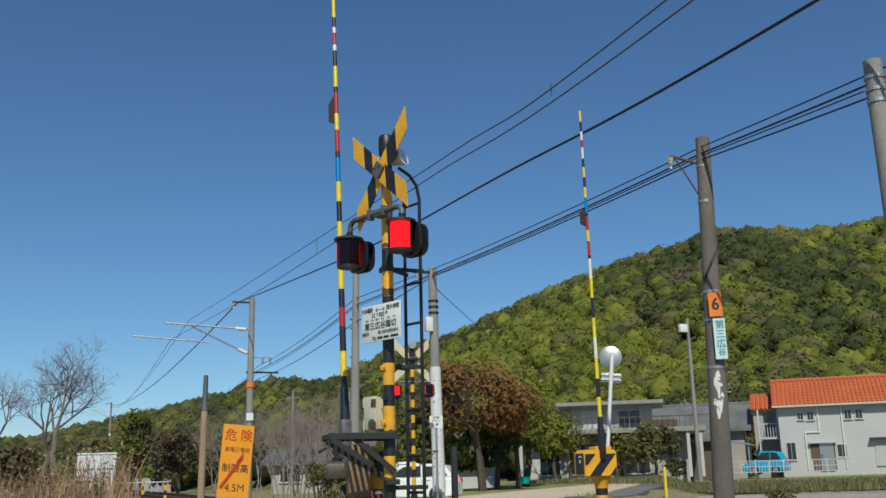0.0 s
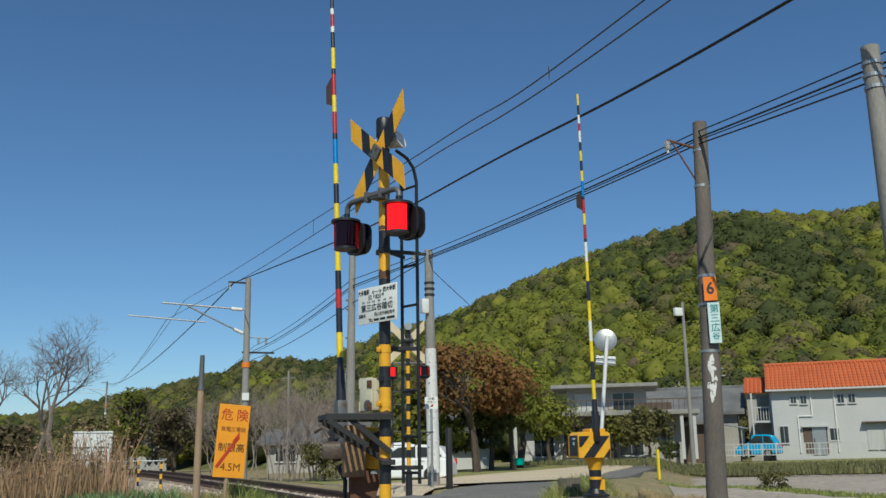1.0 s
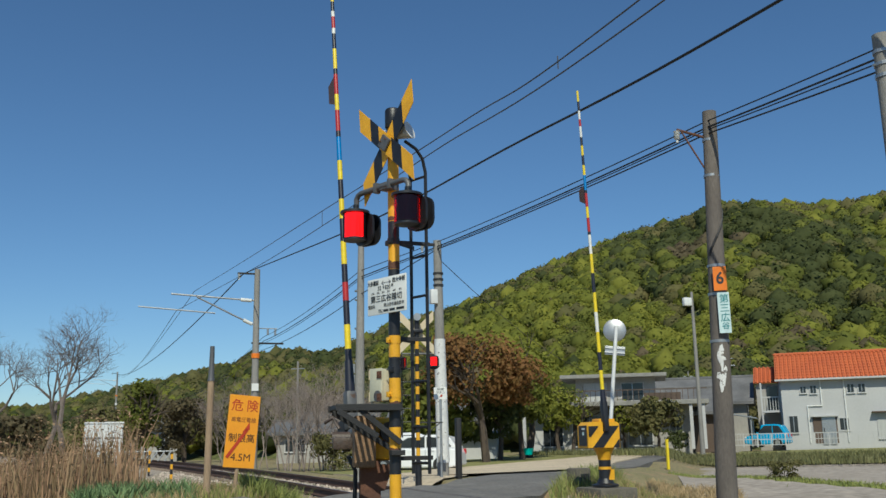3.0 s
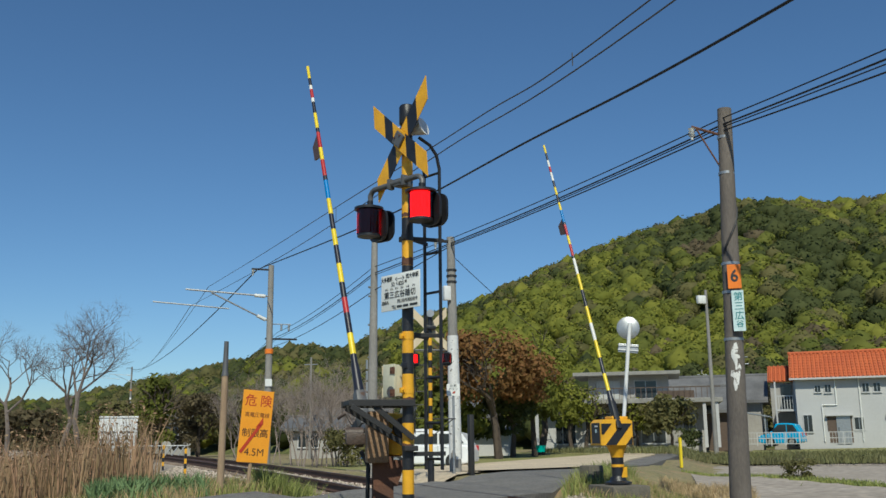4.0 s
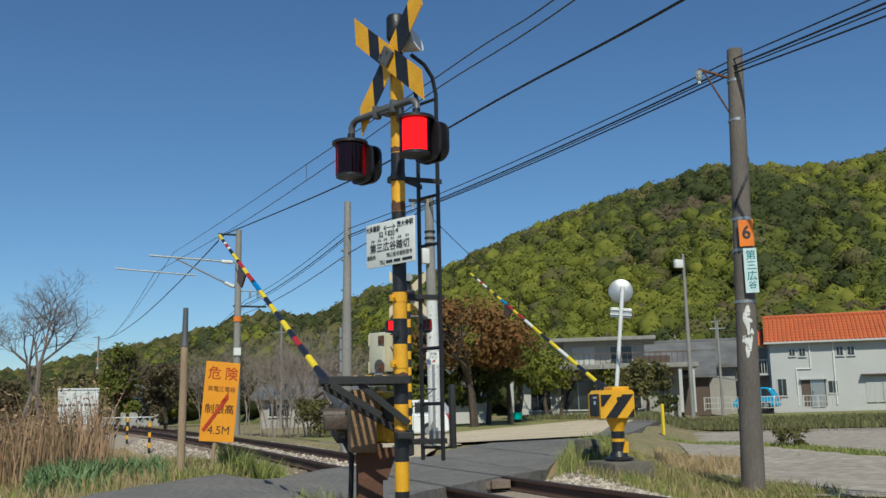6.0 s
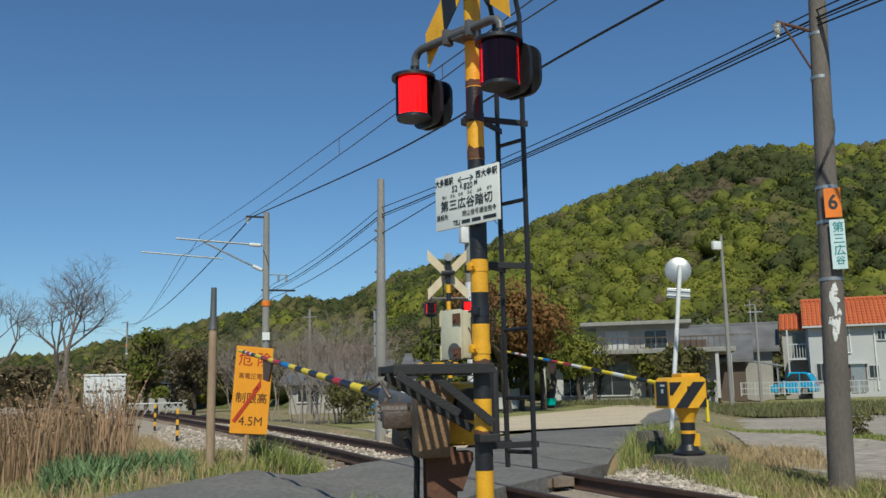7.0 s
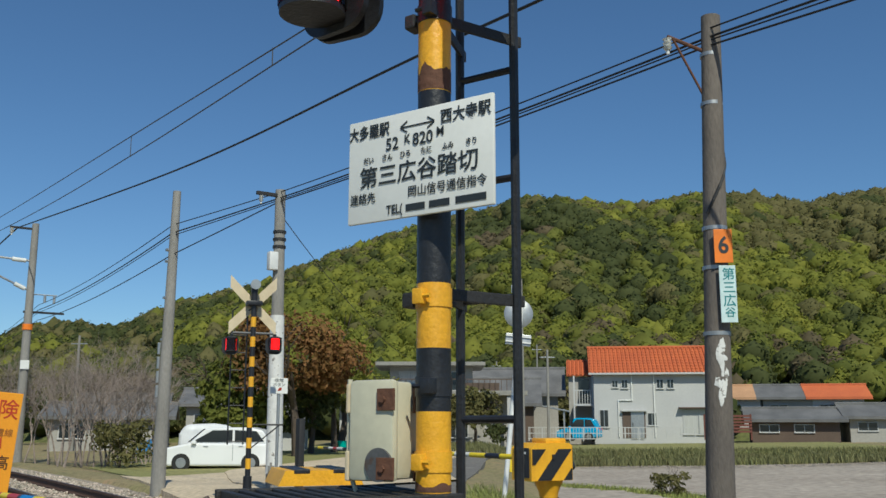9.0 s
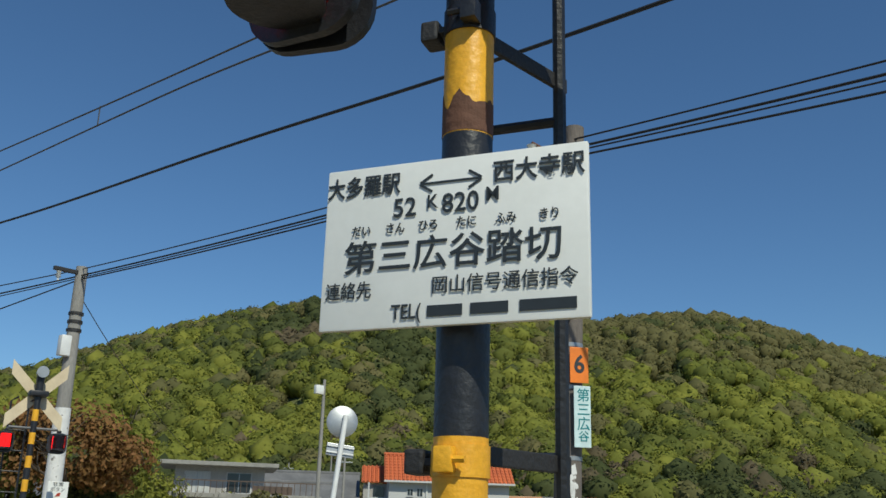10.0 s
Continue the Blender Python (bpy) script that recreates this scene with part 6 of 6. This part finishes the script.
# trees and shrubs before the hill
leafy_tree((19.63, 44.95, 0.00), 6.6, 3.4, "leaf_rust", "russet leaved tree beside dark evergreens", seed=3, cards=6500, size=0.13, blobs=16, low=0.45)
leafy_tree((17.62, 47.14, -0.03), 4.7, 2.5, "leaf_mid", "dark evergreen tree with a broad low crown", seed=4, cards=4200, size=0.18, low=0.2, blobs=12)
leafy_tree((21.83, 48.08, 0.01), 4.6, 2.2, "leaf_dark", "dark evergreen tree beside the lawn", seed=5, cards=3000, size=0.16, low=0.25)
leafy_tree((25.53, 52.17, 0.04), 6.8, 2.6, "leaf_fresh", "young tree with fresh yellow green leaves", seed=6, cards=2200, size=0.18)
leafy_tree((23.63, 49.05, 0.03), 5.2, 1.9, "leaf_mid", "green tree beside the flat roofed house", seed=16, cards=2000, size=0.17)
leafy_tree((29.64, 55.87, 0.08), 4.6, 1.3, "leaf_fresh", "thin young tree by the house wall", seed=7, cards=700, size=0.14)
leafy_tree((35.05, 52.55, 0.15), 3.4, 2.3, "leaf_olive", "rounded garden tree before the house", seed=8, cards=1800, size=0.16, low=0.3)
leafy_tree((34.46, 49.46, 0.06), 1.3, 0.9, "leaf_dark", "clipped dark green shrub", "shrub", seed=9, cards=700, size=0.10, low=0.2)
leafy_tree((3.28, 58.18, -0.24), 5.2, 1.5, "leaf_mid", "green conifer behind the track", seed=10, cards=2600, size=0.17, low=0.15)
leafy_tree((1.28, 55.06, -0.26), 2.6, 1.9, "leaf_mid", "low green shrub by the rails", "shrub", seed=11, cards=1600, size=0.14, low=0.15)
leafy_tree((6.18, 61.33, -0.22), 4.2, 2.2, "leaf_grey", "grey brown thicket behind the track", seed=12, cards=1800, size=0.15, low=0.2)
for k, (x, y, h, r) in enumerate(((31.0, 56.6, 4.6, 1.9), (34.6, 56.0, 3.6, 1.5))):
    leafy_tree((x, y, 0.0), h, r, "leaf_fresh", "airy young garden tree with fresh leaves", seed=70 + k, cards=800, size=0.13, blobs=8, low=0.35)
for k, (x, y, h, s) in enumerate(((9.31, 41.19, 4.6, 21), (10.61, 42.25, 4.9, 22), (8.91, 44.04, 4.4, 23), (11.91, 43.10, 4.0, 24), (7.40, 48.08, 4.6, 25))):
    bare_tree((x, y, -0.2), h, "tangled leafless grey shrub", s, "shrub", 4, "greybark", 9, 0.7, 0.035)
leafy_tree((10.32, 39.88, -0.20), 1.5, 1.5, "leaf_olive", "low green bush at the shrubs' foot", "shrub", seed=27, cards=1500, size=0.09, low=0.1)
bare_tree((-0.75, 59.1, 0.3), 10.4, "large leafless tree with fine dark twigs", 31, "tree", 6, "twigs", 1, 0.95, 0.20)
bare_tree((-1.9, 61.2, 0.3), 9.4, "large leafless tree with fine dark twigs", 35, "tree", 6, "twigs", 1, 0.95, 0.18)
bare_tree((-4.4, 57.0, 0.2), 8.0, "leafless tree beside the reeds", 32, "tree", 6, "twigs", 1, 0.85, 0.15)
for k, (x, y, h) in enumerate(((-6.05, 63.03, 3.2), (-9.05, 58.85, 3.0), (-4.06, 76.37, 3.6), (1.95, 81.65, 4.5), (5.45, 85.84, 5), (8.95, 90.02, 5.5), (-12.07, 66.94, 3.2), (13.96, 88.12, 5.5), (21.98, 86.31, 6), (30.00, 82.45, 6), (50.06, 74.84, 6), (58.08, 68.94, 6))):
    leafy_tree((x, y, -0.1), h, h * 0.7, ("leaf_grey", "leaf_olive", "leaf_grey", "leaf_olive")[k % 4], "tree in the scrub at the hill's foot", seed=40 + k, cards=1300, size=0.24, low=0.15)


def blades(name, label, region, count, h, width, material, lean=0.35, clumps=0.0, zf=gz, head=False):
    """Grass blades over a region (a function that gives a random x, y); one mesh."""
    xy = np.array([region() for _ in range(count)])
    if clumps:
        keep = np.array([noise.noise((x * 1.3, y * 1.3, 5.0)) + rng.normal(0, 0.15) > clumps - 0.3 for x, y in xy])
        xy = xy[keep]
    n = len(xy)
    z = np.array([zf(x, y) for x, y in xy])
    hh = h * rng.uniform(0.45, 1.15, n)
    a = rng.uniform(0, 2 * math.pi, n)
    side = np.stack([np.cos(a), np.sin(a), np.zeros(n)], 1)
    b = rng.uniform(0, 2 * math.pi, n)
    bend = np.stack([np.cos(b), np.sin(b), np.zeros(n)], 1) * (lean * hh * rng.uniform(0.2, 1.2, n))[:, None]
    base = np.stack([xy[:, 0], xy[:, 1], z - 0.02], 1)
    up = np.array([0, 0, 1.0])
    w = (width * rng.uniform(0.6, 1.3, n))[:, None]
    mid = base + up * (hh * 0.55)[:, None] + bend * 0.35
    tip = base + up * (hh * 0.95)[:, None] + bend
    V = np.stack([base - side * w, base + side * w, mid + side * w * 0.8, tip, mid - side * w * 0.8], 1).reshape(-1, 3)
    k = np.arange(n)[:, None] * 5
    F = np.concatenate([k + np.array([[0, 1, 2]]), k + np.array([[0, 2, 4]]), k + np.array([[4, 2, 3]])])
    if head:
        hd, hf2 = leaf_cards(tip, np.tile(up, (n, 1)), 0.03, 0.5)
        tri = np.concatenate([hf2[:, [0, 1, 2]], hf2[:, [0, 2, 3]]]) + len(V)
        V, F = np.concatenate([V, hd]), np.concatenate([F, tri])
    return tagged(bulk(name, V, F, M[material]), label, "grass", "", "stuff")


U = rng.uniform


def off_road(x, y):
    """Left of the road's left edge on the near side."""
    return not on_road(x, y) and not on_road(x + 0.12, y - 0.12) and (y - 6.3) > (x + 3) * 1.0 and x < 3.2


def pick(fx, fy, test=lambda x, y: True):
    def f():
        for _ in range(60):
            x, y = U(*fx), U(*fy)
            if test(x, y):
                return x, y
        return x, y
    return f


left_verge = pick((-2.5, 3.3), (9.0, 17.0), off_road)
blades("verge_grass", "long green grass on the verge", left_verge, 15000, 0.20, 0.006, "grass", 0.5, 0.15)
blades("verge_straw", "dry straw among the verge grass", left_verge, 8000, 0.22, 0.005, "drygrass", 0.6)
blades("verge_grass", "tall green grass tuft beside the sign", pick((2.5, 3.4), (13.9, 15.2), lambda x, y: not on_road(x, y)), 1800, 0.42, 0.007, "grass", 0.55)
reeds = pick((-5.5, 1.0), (13.5, 34), lambda x, y: x < 1.1 - 0.04 * (y - 14) and off_road(x, y))
blades("reeds", "tall dry brown reeds", reeds, 14000, 1.22, 0.009, "reed", 0.28, 0, gz, True)
blades("reeds", "tall dry brown reeds", pick((-14, 0.5), (34, 60)), 8000, 1.4, 0.02, "reed", 0.25, 0, gz, True)
blades("weeds", "low blue green weeds", pick((0.1, 1.6), (11.8, 14.6), off_road), 3800, 0.32, 0.013, "weed", 0.6, 0.25)
mast_foot = pick((0.6, 3.3), (5.6, 9.0), lambda x, y: (x - 2.0) * 0.7 - (y - 8.7) * 0.7 > 0.1 and math.dist((x, y), (1.2, 5.6)) > 0.6)
blades("verge_grass", "green grass tufts round the mast's foot", mast_foot, 3200, 0.20, 0.005, "grass", 0.6, 0.25)
blades("verge_grass", "patchy grass along the near bank", pick((-0.5, 3.2), (1.2, 6.0)), 5000, 0.16, 0.005, "grass", 0.6, 0.2)
far_verge = pick((7.0, 9.8), (10.6, 18.5), lambda x, y: not on_road(x - 0.15, y + 0.1) and (x - 6.5) * 0.8 > (y - 12.5) * 0.6 and not (7.15 < x < 7.85 and 11.9 < y < 12.72))
blades("verge_grass", "long green grass round the far barrier machine", far_verge, 10000, 0.20, 0.006, "grass", 0.5, 0.05)
blades("verge_grass", "tall green weeds along the road edge", pick((6.9, 10.4), (12.8, 18.5), lambda x, y: not on_road(x - 0.1, y + 0.1) and on_road(x - 0.8, y + 0.5)), 2200, 0.34, 0.006, "grass", 0.6)
blades("verge_straw", "dry straw among the far verge grass", far_verge, 4000, 0.24, 0.005, "drygrass", 0.6)
blades("verge_straw", "thin dry stalks along the ballast", pick((7.4, 9.6), (2.5, 11.0)), 3000, 0.18, 0.005, "drygrass", 0.6, 0.1)
blades("verge_grass", "green grass along the far side of the track", pick((7.3, 9.6), (2.5, 11.0)), 6000, 0.16, 0.005, "grass", 0.6, 0.1)
blades("field_weeds", "dry brown weeds along the field edge", pick((10.6, 13.0), (13.5, 17.5), lambda x, y: abs((x - 11.2) * 0.8 - (y - 15.4) * 0.6) < 0.9), 3000, 0.22, 0.007, "drygrass", 0.6)
leafy_tree((16.9, 19.5, gz(16.9, 19.5)), 0.5, 0.45, "leaf_olive", "small round weed tuft at the field edge", "shrub", seed=61, cards=900, size=0.04, low=0.1)
blades("field_weeds", "green and brown weeds on the bank between the fields", pick((12.8, 19.5), (5, 27), lambda x, y: abs((x - 16.15) - (y - 16.75) * 0.262) < 0.4), 7000, 0.16, 0.012, "grass", 0.6)
blades("bank_grass", "green grass bank before the houses", pick((26, 62), (24, 56), lambda x, y: 42 < x * 0.664 + y * 0.748 < 58), 26000, 0.34, 0.022, "bankgrass", 0.5, 0.0, lambda x, y: gz(x, y) + 0.17)
blades("verge_straw", "dry stalks between the cabinet and the ballast", pick((0.6, 2.3), (15.5, 33)), 6000, 0.30, 0.007, "drygrass", 0.6)


def stones():
    """Loose ballast stones, a few sizes, joined into one mesh."""
    bm = bmesh.new()
    bmesh.ops.create_icosphere(bm, subdivisions=1, radius=1.0)
    V0, F0 = np.array([v.co[:] for v in bm.verts]), np.array([[v.index for v in f.verts] for f in bm.faces])
    bm.free()
    n = 31000
    y = np.concatenate([U(4.5, 11.0, 16000), U(9.0, 13.2, 2000), U(15.5, 36, 9000), U(9.0, 13.0, n - 27000)])
    x = np.where(U(size=n) < 0.55, TRACK + rng.normal(0, 0.9, n), TRACK + np.where(U(size=n) < 0.5, -1, 1) * U(0.8, 2.3, n))
    x = x + np.array([track_x(q) - TRACK for q in y]) - np.where((y > 15.5) & (U(size=n) < 0.35), U(0.6, 2.6, n), 0)
    x[27000:] = TRACK + U(0.9, 2.25, n - 27000)
    dx = x - np.array([track_x(q) for q in y])
    x0, x = x, dx + TRACK
    sel = (x > TRACK - 3.5) & (x < TRACK + 2.3) & ~((y > 9.9) & (y < 15.5) & (np.abs(x - TRACK) < 1.55))
    sel &= ~np.array([on_road(a, b) for a, b in zip(x0, y)]) & ~((y < 15.5) & (x < TRACK - 2.25))
    sel &= np.abs(np.abs(x - TRACK) - 0.585) > 0.075
    x, y = x0[sel], y[sel]
    n = len(x)
    z = np.array([max(bed_z(a, b), gz(a, b) - 0.01) if b < 15 and a > TRACK + 1.4 else bed_z(a, b) for a, b in zip(x, y)])
    s = U(0.018, 0.042, n)
    V = V0[None] * (1 + rng.normal(0, 0.22, (n, len(V0))))[:, :, None] * np.stack([s, s * U(0.6, 1.1, n), s * U(0.5, 0.9, n)], 1)[:, None, :]
    a = U(0, 6.28, n)
    c, q = np.cos(a)[:, None], np.sin(a)[:, None]
    V = np.stack([V[..., 0] * c - V[..., 1] * q, V[..., 0] * q + V[..., 1] * c, V[..., 2]], 2) + np.stack([x, y, z + s * 0.3], 1)[:, None, :]
    F = F0[None] + (np.arange(n) * len(V0))[:, None, None]
    tagged(bulk("ballast_stones", V.reshape(-1, 3), F.reshape(-1, 3), M["stone"]), "loose grey and brown ballast stones", "stones", "", "stuff")


stones()


# ---- what moves: the arms sink, the lamps flash in turn by their added turning drums ----
def motions():
    swing = [(0.0, 85.2), (2.0, 85.1), (2.7, 84.7), (3.0, 82.0), (3.5, 73.7), (4.0, 64.2), (4.5, 54.4), (5.0, 44.8), (5.5, 35.4), (6.25, 21.0), (7.0, 6.7), (7.3, 0.4), (7.45, -1.2), (10.0, -1.3)]
    walk(near_arm, [(t, pose(0, 0, NEAR[2], 0, -a, 0)) for t, a in swing])
    far = [(0.0, 89.5), (2.0, 89.5), (2.7, 89.0), (3.0, 86.4), (3.5, 77.8), (4.0, 67.0), (4.5, 55.8), (5.0, 45.6), (5.5, 35.7), (6.25, 21.5), (7.0, 7.5), (7.3, 1.4), (7.45, 0.3), (10.0, 0.0)]
    walk(far_arm, [(t, pose(-0.19, -0.08, FAR[2], 0, -a, 0)) for t, a in far])
    # times at which the light changes over; the mast's other lamp starts lit
    turns = (0.36, 0.87, 1.58, 2.18, 2.77, 3.37, 4.10, 4.64, 5.26, 5.88, 6.48, 7.08, 7.66, 8.26, 8.93, 9.55)
    for k, core in enumerate(CORES):
        lit = k in (1, 2)
        base = core.matrix_basis.copy()
        ang = 0.0 if lit else 180.0
        rows = [(0.0, base @ pose(0, 0, 0, 0, 0, ang))]
        for t in turns:
            f = round(t * FPS)
            for j in range(4):
                rows.append(((f - 1 + j) / FPS, base @ pose(0, 0, 0, 0, 0, ang + 60 * j)))
            ang += 180
        rows.append((10.0, base @ pose(0, 0, 0, 0, 0, ang)))
        walk(core, rows)


motions()
